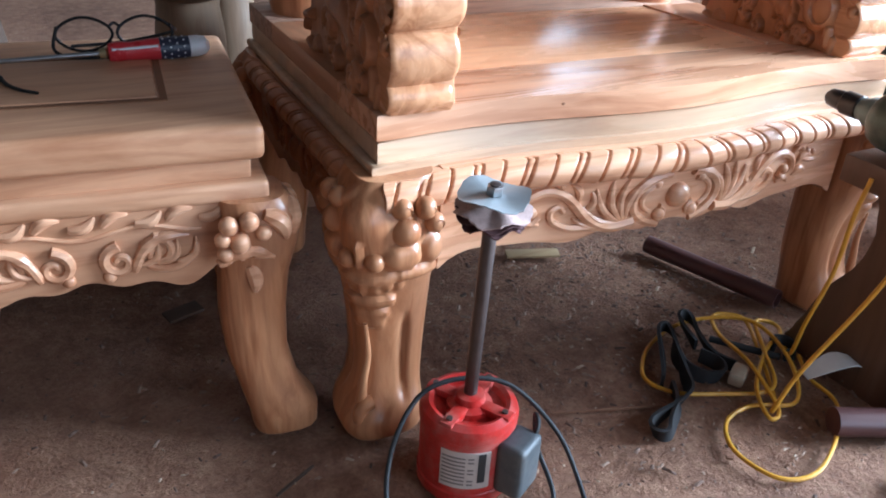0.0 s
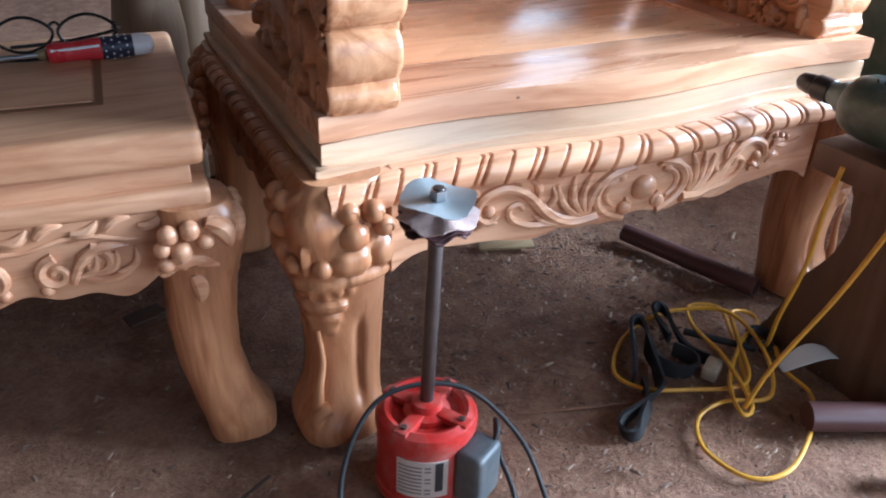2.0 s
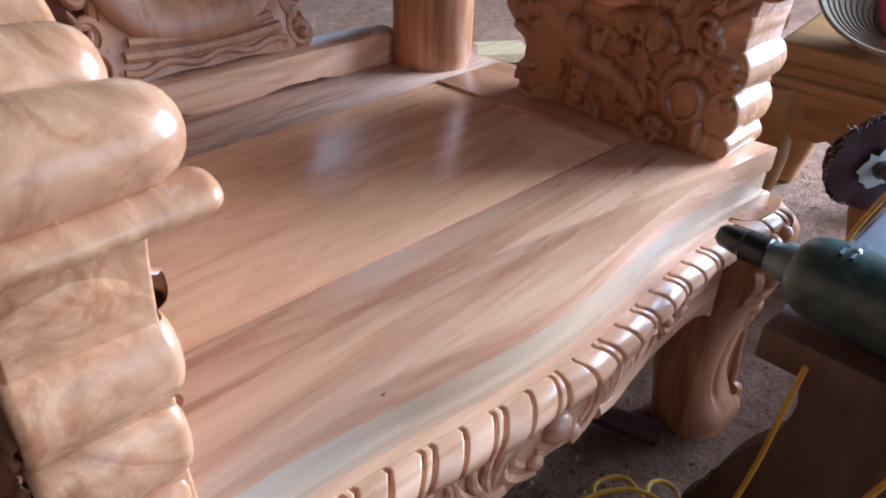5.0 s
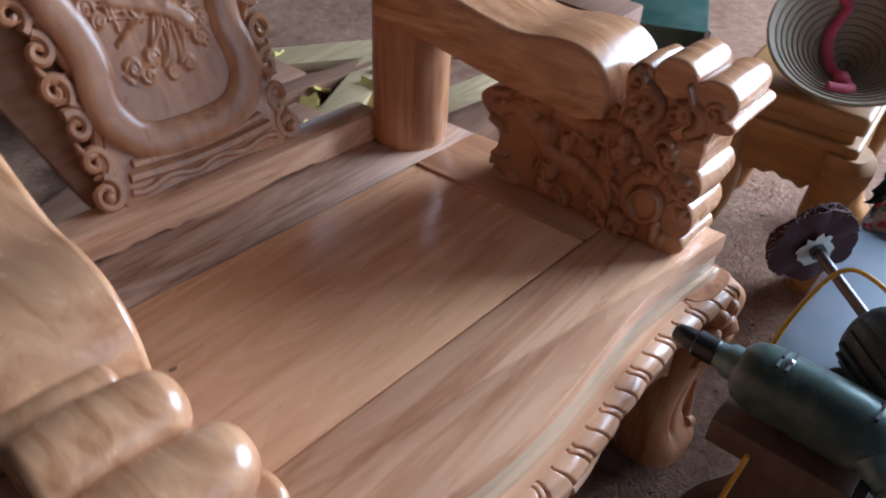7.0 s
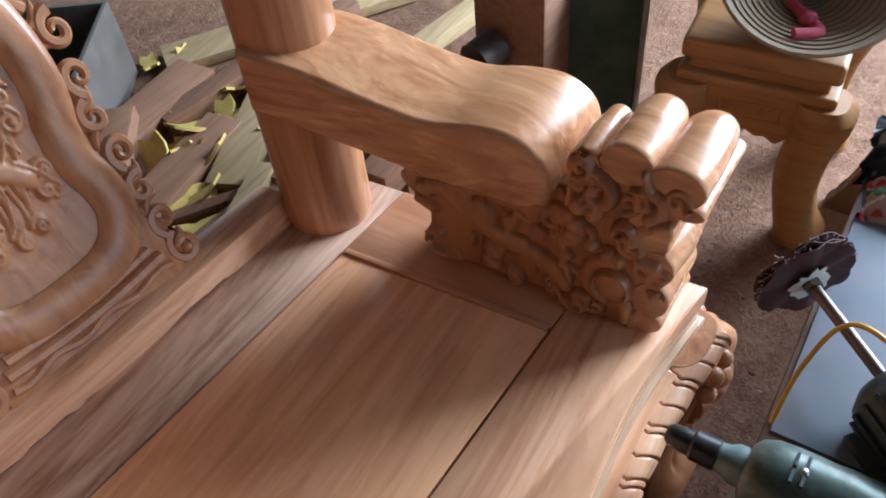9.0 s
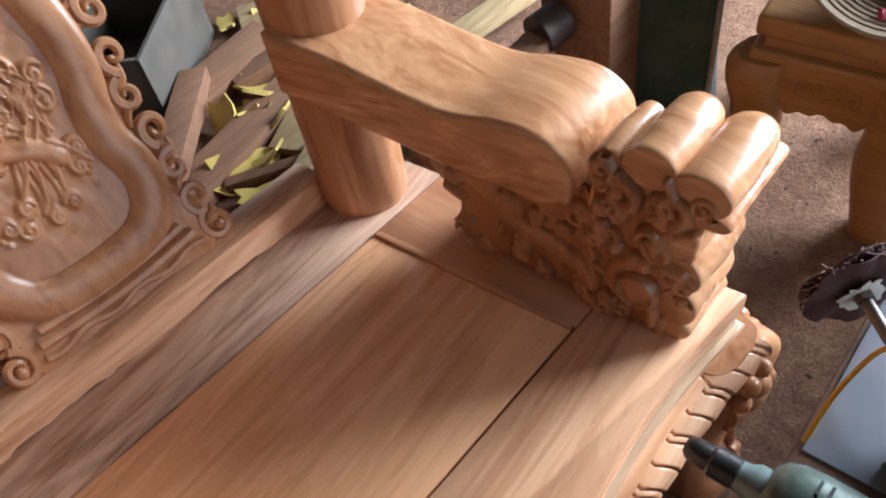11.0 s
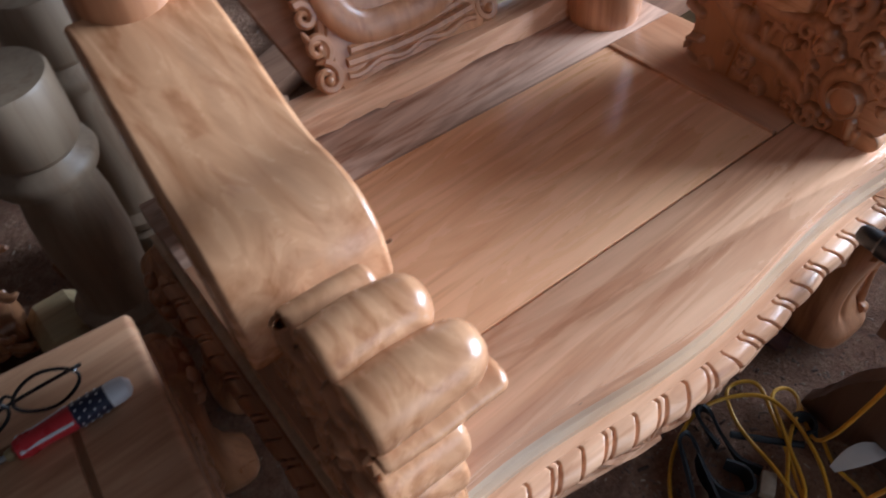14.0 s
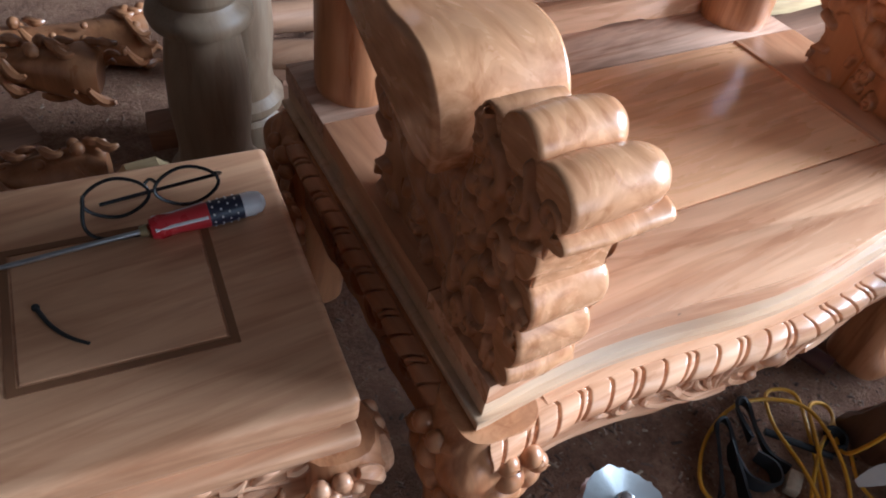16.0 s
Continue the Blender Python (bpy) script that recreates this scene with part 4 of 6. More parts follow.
def build_table(name, place, label, mats, z=TZ, w=TW, d=TD, groove=True, carve_it=True):
    top_m, leg_m, rel_m = mats
    root = thing(name, tuple(place((-w / 2, d / 2, 0))), label, "side table")
    k = z / 0.446

    def tp(n_, bm, m, lab="", parent=None):
        return part(n_, bm, m, parent or root, lab, warp=place)

    def layer(out, z0, z1, bev, seg=3):
        return box(B(), -w - out, out, -out, d + out, z0 * k, z1 * k, bev, seg)
    top = tp("tabletop", layer(0.0, 0.402, 0.446, 0.012, 4), top_m, "thick top with rounded edges and a framed panel")
    if groove:
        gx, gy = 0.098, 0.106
        # raised dark strips, their colour standing in for the shade of a groove
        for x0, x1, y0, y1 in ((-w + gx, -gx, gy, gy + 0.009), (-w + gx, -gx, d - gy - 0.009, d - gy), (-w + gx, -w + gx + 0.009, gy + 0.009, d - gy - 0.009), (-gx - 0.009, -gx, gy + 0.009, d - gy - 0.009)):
            tp("panel_groove_shade", box(B(), x0, x1, y0, y1, z - 0.004, z + 0.0012), GROOVE, "", top)
        bm = box(B(), -w + gx + 0.012, -gx - 0.012, gy + 0.012, d - gy - 0.012, z - 0.004, z + 0.0022, 0.002)
        tp("top_panel", bm, top_m, "", top)
    tp("neck", layer(-0.016, 0.374, 0.404, 0.003), top_m)
    tp("lower_moulding", layer(0.002, 0.352, 0.376, 0.007), top_m)

    def f_front(u, v, dd):
        return (u, 0.002 - dd, v * k)

    def f_side(u, v, dd):
        return (-0.002 + dd, u, v * k)

    def f_left(u, v, dd):
        return (-w + 0.002 - dd, u, v * k)
    for face, u0, u1 in ((f_front, -w + 0.05, -0.05), (f_side, 0.05, d - 0.05), (f_left, 0.05, d - 0.05)):
        bm = B()
        n_ = 36
        loops = []
        for i in range(n_ + 1):
            s = i / n_
            u = u0 + (u1 - u0) * s
            lo = 0.252 + 0.010 * math.cos(2 * math.pi * s) * -1 + 0.045 * abs(2 * s - 1) ** 6 + 0.004 * math.sin(9 * math.pi * s)
            loops.append([Vector(face(u, lo + (0.356 - lo) * j / 3, 0)) for j in range(4)] + [Vector(face(u, 0.356, -0.02)), Vector(face(u, lo, -0.02))])
        a_ = tp("apron", rings(bm, loops), top_m, "apron with carved scrolls")
        if carve_it:
            bm = B()
            mid, ww = (u0 + u1) / 2, (u1 - u0)
            for s in (-1, 1):
                carve(bm, spiral(mid + s * 0.035, 0.290, 0.022, 1.25, 90, s), face, 0.0075, 0.004)
                carve(bm, spiral(mid + s * 0.078, 0.297, 0.021, 1.2, 100, -s), face, 0.0065, 0.0035)
                leaf(bm, (mid + s * 0.05, 0.276), (mid + s * 0.115, 0.316), s * 0.25, 0.0075, face, 0.002, 3)
                leaf(bm, (mid + s * 0.065, 0.281), (mid + s * 0.125, 0.296), -s * 0.2, 0.006, face, 0.002)
                blob(bm, face(mid + s * 0.022, 0.272, 0), (0.008, 0.008, 0.008))
                for q in range(3):
                    leaf(bm, (mid + s * (0.055 + 0.022 * q), 0.283), (mid + s * (0.078 + 0.022 * q), 0.313), -s * 0.3, 0.0045, face)
            carve(bm, [(mid - 0.13 + 0.26 * i / 16, 0.328 - 0.006 * math.cos(i * 0.8)) for i in range(17)], face, 0.003, 0.003)
            for q in range(9):
                u = u0 + ww * (q + 0.5) / 9
                leaf(bm, (u - 0.014, 0.338), (u + 0.015, 0.350), 0.2 if q % 2 else -0.2, 0.0075, face, 0.0)
            split_parts(("carved_ball", "carved_scroll"), bm, rel_m, a_, place)
    for cx, cy, sx, sy in ((-0.03, 0.03, 1, -1), (-w + 0.03, 0.03, -1, -1), (-0.03, d - 0.03, 1, 1), (-w + 0.03, d - 0.03, -1, 1)):
        bm = B()
        loops = []
        for zz, r, o in ((0.0, 0.036, 0.026), (0.01, 0.045, 0.031), (0.035, 0.047, 0.030), (0.07, 0.040, 0.017), (0.13, 0.040, 0.006), (0.19, 0.043, 0.004), (0.25, 0.044, 0.008), (0.30, 0.050, 0.014),
                         (0.335, 0.050, 0.016), (0.356, 0.042, 0.008)):
            loop = []
            for q in range(20):
                a = 2 * math.pi * q / 20
                c, s = math.cos(a), math.sin(a)
                e = (abs(c) ** 3 + abs(s) ** 3) ** (-1 / 3)
                loop.append(Vector((cx + sx * o * 1.25 + r * e * c, cy + sy * o * 0.45 + r * e * s, zz * k)))
            loops.append(loop)
        lg = tp("leg", rings(bm, loops), leg_m, "cabriole leg with a carved knee")
        if carve_it:
            bm = B()
            for face in ((lambda u, v, dd: (cx + sx * u, cy + sy * (0.062 + dd), v)), (lambda u, v, dd: (cx + sx * (0.062 + dd), cy + sy * u, v))):
                for u, v, r in ((-0.022, 0.335, 0.012), (0.002, 0.338, 0.012), (-0.010, 0.312, 0.013), (-0.030, 0.318, 0.010), (-0.028, 0.298, 0.010), (0.018, 0.322, 0.010)):
                    blob(bm, face(u, v, -0.004), (r, r, r), None, 10, 7)
                leaf(bm, (0.02, 0.345), (0.045, 0.31), 0.2, 0.012, face, -0.006)
                leaf(bm, (-0.036, 0.285), (0.03, 0.285), 0.2, 0.010, face, -0.008, 3)
                leaf(bm, (0.0, 0.275), (0.005, 0.235), 0.1, 0.010, face, -0.014)
            split_parts(("carved_fruit", "carved_leaf"), bm, rel_m, lg, place)
    return root


build_table("side_table", table_place, "pale unfinished carved side table beside the armchair", (TABLE_WOOD, WOOD_Z, WOOD_X))


def on_table(u, v, h=0.0):
    return Vector(table_place((u, v, TZ + 0.0022 + h)))


# screwdriver
def screwdriver():
    a, b = on_table(-0.322, 0.272, 0.006), on_table(-0.036, 0.292, 0.013)
    d = (b - a).normalized()
    m = aim(d)
    root = thing("screwdriver", tuple(a + d * 0.2 - Vector((0, 0, 0.012))), "red, white and navy handled screwdriver lying on the side table", "screwdriver")
    bm = lathe(B(), [(0.0001, 0.0), (0.0022, 0.0), (0.0032, 0.012), (0.0032, 0.155), (0.0001, 0.155)], a, 12, m)
    part("shaft", bm, STEEL, root, "bright steel shaft")
    bm = lathe(B(), [(0.0001, 0.150), (0.006, 0.150), (0.0075, 0.158), (0.0001, 0.166)], a, 14, m)
    part("collar", bm, plain("pale_brass", (0.5, 0.4, 0.22), 0.35, 0.8), root)
    bm = lathe(B(), [(0.0001, 0.160), (0.0115, 0.162), (0.0145, 0.172), (0.0125, 0.188), (0.0135, 0.205), (0.0150, 0.222), (0.0148, 0.228), (0.0001, 0.228)], a, 18, m)
    part("red_grip", bm, REDH, root, "red grip with white stripes")
    bm = B()
    for k in (0, 2, 4):
        an = radians(40 + 55 * k)
        o = m @ Vector((math.cos(an), math.sin(an), 0))
        tube(bm, [a + d * s + o * r for s, r in ((0.166, 0.0125), (0.188, 0.0118), (0.205, 0.0128), (0.226, 0.0142))], 0.0022, 6)
    part("white_stripe", bm, WHITEG, root)
    bm = lathe(B(), [(0.0001, 0.2282), (0.0150, 0.2282), (0.0152, 0.25), (0.0146, 0.268), (0.0001, 0.268)], a, 18, m)
    nb = part("navy_grip", bm, NAVY, root, "navy grip with pale dots")
    bm = B()
    for r_ in range(4):
        for k in range(10):
            an = 2 * math.pi * (k + 0.5 * (r_ % 2)) / 10
            blob(bm, a + d * (0.233 + 0.009 * r_) + m @ Vector((math.cos(an), math.sin(an), 0)) * 0.0152, (0.0014,) * 3, None, 6, 4)
    part("dots", bm, WHITEG, nb)
    bm = lathe(B(), [(0.0001, 0.2682), (0.0145, 0.2682), (0.0148, 0.280), (0.0125, 0.290), (0.006, 0.295), (0.0001, 0.2955)], a, 18, m)
    part("end_cap", bm, WHITEG, root, "white end cap with a hanging hole")


screwdriver()


def spectacles():
    root = thing("spectacles", tuple(on_table(-0.17, 0.325)), "black-framed spectacles lying folded on the side table", "spectacles")
    for s, cu in ((-1, -0.190), (1, -0.110)):
        loop = [on_table(cu + 0.033 * math.cos(a) * (1 + 0.12 * math.cos(2 * a)), 0.330 + 0.016 * math.sin(a) * 0.6, 0.024 + 0.021 * math.sin(a)) for a in [2 * math.pi * i / 28 for i in range(28)]]
        rim = part("rim", tube(B(), loop, 0.0022, 7, closed=True), FRAME_BLACK, root, "black rim")
    part("bridge", tube(B(), spline([on_table(-0.158, 0.334, 0.032), on_table(-0.150, 0.337, 0.037), on_table(-0.142, 0.334, 0.032)], 5), 0.002, 7), FRAME_BLACK, root)
    part("temple", tube(B(), spline([on_table(-0.224, 0.332, 0.034), on_table(-0.228, 0.30, 0.012), on_table(-0.20, 0.285, 0.004), on_table(-0.12, 0.29, 0.004)], 6), 0.0024, 7), FRAME_BLACK, root)
    part("temple", tube(B(), spline([on_table(-0.076, 0.332, 0.034), on_table(-0.073, 0.345, 0.02), on_table(-0.14, 0.352, 0.006), on_table(-0.21, 0.345, 0.004)], 6), 0.0024, 7), FRAME_BLACK, root)


spectacles()
p = [on_table(-0.288, 0.208, 0.004), on_table(-0.276, 0.181, 0.003), on_table(-0.260, 0.160, 0.003), on_table(-0.242, 0.146, 0.003)]
bm = tube(B(), spline(p, 6), lambda t: 0.0028 - 0.001 * t, 8)
blob(bm, p[0], (0.0045, 0.0045, 0.004), None, 10, 6)
tagged(part("bent_nail", bm, BLACK, at=p[0]), "bent dark iron nail lying on the side table", "nail")

# ---- the red motor with its shaft and sanding disc ----
MX, MY = 0.072, -0.136
motor = thing("electric_motor", (MX, MY, 0), "worn red electric motor with a tall shaft, standing on the floor", "motor")
bm = lathe(B(), [(0.0001, 0.0), (0.060, 0.0), (0.063, 0.004), (0.063, 0.018), (0.061, 0.020), (0.061, 0.098), (0.063, 0.100), (0.0635, 0.112), (0.061, 0.119), (0.052, 0.124), (0.046, 0.121), (0.043, 0.113), (0.028, 0.112), (0.0001, 0.112)], (MX, MY, 0), 48)
body = part("body", bm, RED, motor, "scratched red housing")
bm = lathe(B(), [(0.0001, 0.110), (0.030, 0.110), (0.029, 0.120), (0.020, 0.124), (0.018, 0.133), (0.012, 0.135), (0.0001, 0.135)], (MX, MY, 0), 28)
part("bearing_boss", bm, RED, motor)
for k in range(4):
    an = radians(30 + 90 * k)
    m4 = Matrix.Translation((MX, MY, 0.117)) @ Matrix.Rotation(an, 4, "Z")
    bm = box(B(), 0.018, 0.060, -0.009, 0.009, -0.004, 0.008, 0.003, 2, m4)
    lug = part("lug", bm, RED, motor)
    bm = lathe(B(), [(0.0001, 0.122), (0.004, 0.122), (0.004, 0.128), (0.0001, 0.128)], m4 @ Vector((0.05, 0, 0)) * 1 - Vector((0, 0, 0.117)), 10)
    part("bolt", bm, DARKSTEEL, lug)
SHAFT0, SHAFT1 = Vector((MX, MY, 0.13)), Vector((0.070, -0.152, 0.436))
sd = (SHAFT1 - SHAFT0).normalized()
part("shaft", lathe(B(), [(0.0001, 0), (0.0085, 0), (0.0085, 0.262), (0.006, 0.266), (0.006, 0.298), (0.0001, 0.299)], SHAFT0, 18, aim(sd)), DARKSTEEL, motor, "dull steel shaft")


def wavy_disc(bm, centre, normal, r, thick, waves, amp, seed, n=56, inner=0.0, ragged=0.0, sag=0.0):
    m = aim(normal)
    rnd = random.Random(seed)
    rr = [r * (1 + ragged * rnd.uniform(-1, 1)) for _ in range(n)]
    loops = []
    for t, h in ((0.05, 0.5), (0.5, 0.5), (0.85, 0.5), (1.0, 0.3), (1.0, -0.3), (0.85, -0.5), (0.5, -0.5), (0.05, -0.5)):
        loop = []
        for i in range(n):
            a = 2 * math.pi * i / n
            q = rr[i] * t
            z = h * thick + amp * t * t * math.sin(waves * a + seed) - sag * t * t
            loop.append(Vector(centre) + m @ Vector((q * math.cos(a), q * math.sin(a), z)))
        loops.append(loop)
    return rings(bm, loops)


hub = SHAFT0 + sd * 0.283
for k in range(3):
    part("abrasive_ply", wavy_disc(B(), hub - sd * (0.010 + 0.006 * k), sd, 0.042 - 0.002 * k, 0.003, 5 + k, 0.004, 3 + k, ragged=0.05, sag=0.006), ABRASIVE if k else FRAY, motor, "ragged worn abrasive cloth")
part("disc_plate", wavy_disc(B(), hub, sd, 0.0395, 0.0016, 3, 0.0045, 2.4, ragged=0.035, sag=-0.002), WASHER, motor, "pale blue bent disc plate")
bm = B()
prism(bm, [(0.0095 * math.cos(radians(60 * i)), 0.0095 * math.sin(radians(60 * i))) for i in range(6)], lambda u, v, d: hub + aim(sd) @ Vector((u, v, d)), 0.002, 0.013, 0.001)
part("nut", bm, STEEL, motor, "hexagonal nut")
# capacitor box and rating plate, facing the front right
m4 = Matrix.Translation((MX, MY, 0)) @ Matrix.Rotation(radians(-62), 4, "Z")
part("capacitor_box", box(B(), 0.054, 0.094, -0.024, 0.030, 0.018, 0.096, 0.010, 3, m4), GREY_BOX, motor, "grey plastic capacitor box")
bm = B()
lb = []
for i in range(9):
    a = radians(-152 + 60 * i / 8)
    lb.append([Vector((MX + r * math.cos(a), MY + r * math.sin(a), z)) for r, z in ((0.0600, 0.030), (0.0622, 0.030), (0.0622, 0.088), (0.0600, 0.088))])
rings(bm, lb)
plate = part("rating_plate", bm, LABELM, body, "metal rating plate with small print")
bm = B()
for q in range(8):
    for (a0, a1) in ((-150, -122), (-119, -112)):
        if q in (2, 5) and a0 == -119:
            continue
        z0 = 0.036 + 0.006 * q
        lb = []
        for i in range(5):
            a = radians(a0 + (a1 - a0) * i / 4)
            lb.append([Vector((MX + r * math.cos(a), MY + r * math.sin(a), z)) for r, z in ((0.0620, z0), (0.0626, z0), (0.0626, z0 + 0.0022), (0.0620, z0 + 0.0022))])
        rings(bm, lb)
part("print_block", bm, plain("grey_print", (0.2, 0.17, 0.16), 0.6), plate)
bm = B()
lb = []
for i in range(4):
    a = radians(-107 + 9 * i / 3)
    lb.append([Vector((MX + r * math.cos(a), MY + r * math.sin(a), z)) for r, z in ((0.0620, 0.040), (0.0627, 0.040), (0.0627, 0.086), (0.0620, 0.086))])
part("print_block", rings(bm, lb), INK, plate)
cable = [(0.105, -0.215, 0.075), (0.125, -0.205, 0.100), (0.135, -0.185, 0.10), (0.140, -0.19, 0.05), (0.13, -0.25, 0.012), (0.06, -0.30, 0.008), (-0.05, -0.28, 0.008), (-0.075, -0.20, 0.03), (-0.055, -0.155, 0.085), (0.0, -0.12, 0.128), (0.06, -0.125, 0.140),
         (0.12, -0.15, 0.125), (0.165, -0.195, 0.07), (0.175, -0.24, 0.02), (0.15, -0.30, 0.006), (0.10, -0.36, 0.006), (0.0, -0.42, 0.006)]
part("power_cable", tube(B(), spline([(x + 0.014, y + 0.010, z) for x, y, z in cable], 9), 0.0033, 9), BLACK, motor, "black power cable looped round the motor")

# ---- the low workbench with drill and grinder ----
bench = thing("workbench", (1.0, -0.28, 0), "low dark wooden workbench with a sheet-metal top", "workbench")
part("bench_top", box(B(), 0.662, 1.72, -0.40, -0.150, 0.335, 0.376, 0.004), DARKWOOD, bench, "thick dark wooden top")
part("sheet_top", box(B(), 0.80, 1.73, -0.41, -0.158, 0.3765, 0.3795, 0.001), SHEET, bench, "worn pale blue sheet metal")


def bench_end(x):
    pts = [(-0.395, 0.335), (-0.395, 0.30), (-0.365, 0.24), (-0.335, 0.16), (-0.345, 0.09), (-0.375, 0.0), (-0.115, 0.0), (-0.120, 0.05), (-0.145, 0.13), (-0.185, 0.20), (-0.195, 0.27), (-0.178, 0.31), (-0.175, 0.335)]
    o = [(q.x, q.y) for q in spline([(u, v, 0) for u, v in pts], 4)]
    return prism(B(), o, lambda u, v, d: (d, u, v), x, x + 0.035, 0.004)


for x in (0.725, 1.60):
    part("bench_leg", bench_end(x), DARKWOOD, bench, "curved dark plank leg")
part("stretcher", box(B(), 0.735, 1.60, -0.28, -0.25, 0.11, 0.17, 0.004), DARKWOOD, bench)

drill = thing("hand_drill", (0.71, -0.24, 0.376), "old green metal hand drill lying on the workbench", "drill")
DT, DE = Vector((0.713, -0.062, 0.427)), Vector((0.712, -0.335, 0.423))
dd = (DE - DT).normalized()
dm = aim(dd)
part("chuck", lathe(B(), [(0.0001, 0), (0.008, 0.0), (0.0125, 0.005), (0.0145, 0.02), (0.0145, 0.028), (0.0175, 0.031), (0.0175, 0.056), (0.014, 0.060), (0.0001, 0.060)], DT, 24, dm), CHUCK, drill, "dark steel chuck")
part("neck", lathe(B(), [(0.0001, 0.058), (0.016, 0.058), (0.017, 0.066), (0.022, 0.074), (0.022, 0.090), (0.0001, 0.091)], DT, 24, dm), DRILLPALE, drill)
part("housing", lathe(B(), [(0.0001, 0.086), (0.027, 0.086), (0.037, 0.094), (0.0425, 0.108), (0.0445, 0.130), (0.0445, 0.170), (0.0455, 0.174), (0.0455, 0.225), (0.042, 0.252), (0.033, 0.270), (0.016, 0.280), (0.0001, 0.281)], DT, 32, dm), DRILLGREEN, drill, "scuffed green housing")
bm = B()
for s0 in (0.128, 0.139, 0.240):
    for sgn in (-1, 1):
        c = DT + dd * s0 + Vector((0.008 * sgn, 0, 0.0438))
        box(bm, c.x - 0.010, c.x + 0.010, c.y - 0.0016, c.y + 0.0016, c.z - 0.004, c.z + 0.0012)
split_parts(("vent_slot", "vent_slot"), bm, BLACK, drill)
hp = [DT + dd * 0.245, DT + dd * 0.268 + Vector((-0.030, 0.0, -0.006)), Vector((0.660, -0.352, 0.408)), Vector((0.625, -0.348, 0.404)), Vector((0.602, -0.338, 0.402))]
part("handle", tube(B(), spline(hp, 8), lambda t: 0.036 - 0.008 * math.sin(math.pi * t) - 0.015 * t, 20, (Vector((0, 0, 1)), 0.85)), DRILLPALE, drill, "grey-blue pistol grip")
part("trigger", box(B(), 0.640, 0.662, -0.328, -0.316, 0.398, 0.412, 0.003), BLACK, drill)
bm = B()
for c in ((0.69, -0.335, 0.448), (0.64, -0.348, 0.431), (0.712, -0.20, 0.4690)):
    blob(bm, c, (0.005, 0.005, 0.003), None, 12, 6)
split_parts(("screw", "screw"), bm, STEEL, drill)

grinder = thing("grinder_motor", (0.88, -0.29, 0.38), "dark green bench motor with a sanding disc on its shaft", "grinder")
GD = Vector((0.991, -0.126, 0.442))
GB = Vector((0.890, -0.240, 0.437))
gd = (GD - GB).normalized()
gm = aim(gd).to_4x4()
gm.translation = GB
part("shaft", lathe(B(), [(0.0001, -0.02), (0.0075, -0.02), (0.0075, 0.165), (0.0001, 0.165)], GB, 16, aim(gd)), DARKSTEEL, grinder, "bare steel shaft")
part("body", lathe(B(), [(0.0001, -0.16), (0.040, -0.16), (0.052, -0.15), (0.055, -0.135), (0.055, -0.04), (0.050, -0.025), (0.035, -0.012), (0.014, -0.006), (0.0001, -0.005)], GB, 36, aim(gd)), GRINDER, grinder, "black and green motor housing")
bm = B()
for k in range(18):
    an = 2 * math.pi * k / 18
    q = gm @ Matrix.Rotation(an, 4, "Z")
    box(bm, 0.053, 0.059, -0.003, 0.003, -0.135, -0.035, 0, 1, q)
split_parts(("cooling_fin", "cooling_fin"), bm, GRINDER, grinder)
cx_, cy_ = GB.x - gd.x * 0.085, GB.y - gd.y * 0.085
m4 = Matrix.Translation((cx_, cy_, 0)) @ Matrix.Rotation(math.atan2(gd.y, gd.x), 4, "Z")
part("terminal_box", box(B(), -0.045, 0.03, -0.03, 0.03, 0.480, 0.510, 0.005, 2, m4), DRILLPALE, grinder, "pale terminal box")
part("foot_plate", box(B(), -0.06, 0.05, -0.055, 0.055, 0.3797, 0.392, 0.003, 2, m4), GRINDER, grinder)
for k in range(3):
    part("abrasive_ply", wavy_disc(B(), GD - gd * (0.004 * k), gd, 0.066 - 0.001 * k, 0.0025, 4 + k, 0.005, 7 + k, ragged=0.025), ABRASIVE, grinder, "maroon abrasive cloth with a frayed edge")
rnd = random.Random(4)
bm = B()
gm3 = aim(gd)
for k in range(150):
    a = 2 * math.pi * k / 150
    q = GD + gm3 @ Vector((0.060 * math.cos(a), 0.060 * math.sin(a), rnd.uniform(-0.008, 0.004)))
    tube(bm, [q, q + gm3 @ Vector((math.cos(a) * 0.005 + rnd.uniform(-0.003, 0.003), math.sin(a) * 0.005 + rnd.uniform(-0.003, 0.003), rnd.uniform(-0.004, 0.004)))], 0.0007, 4)
part("frayed_edge", bm, FRAY, grinder)
part("backing_scrap", wavy_disc(B(), GD - gd * 0.016, gd, 0.026, 0.002, 2, 0.003, 9, n=24, ragged=0.22), WHITEP, grinder, "torn pale backing scrap")
part("nut", lathe(B(), [(0.0001, -0.008), (0.012, -0.008), (0.012, 0.004), (0.0001, 0.004)], GD - gd * 0.018, 6, gm3), DARKSTEEL, grinder)
part("cord", tube(B(), spline([(0.84, -0.30, 0.50), (0.90, -0.20, 0.49), (0.87, -0.165, 0.43), (0.80, -0.155, 0.36), (0.775, -0.15, 0.30)], 8), 0.0032, 8), YELLOW, grinder, "yellow cord")

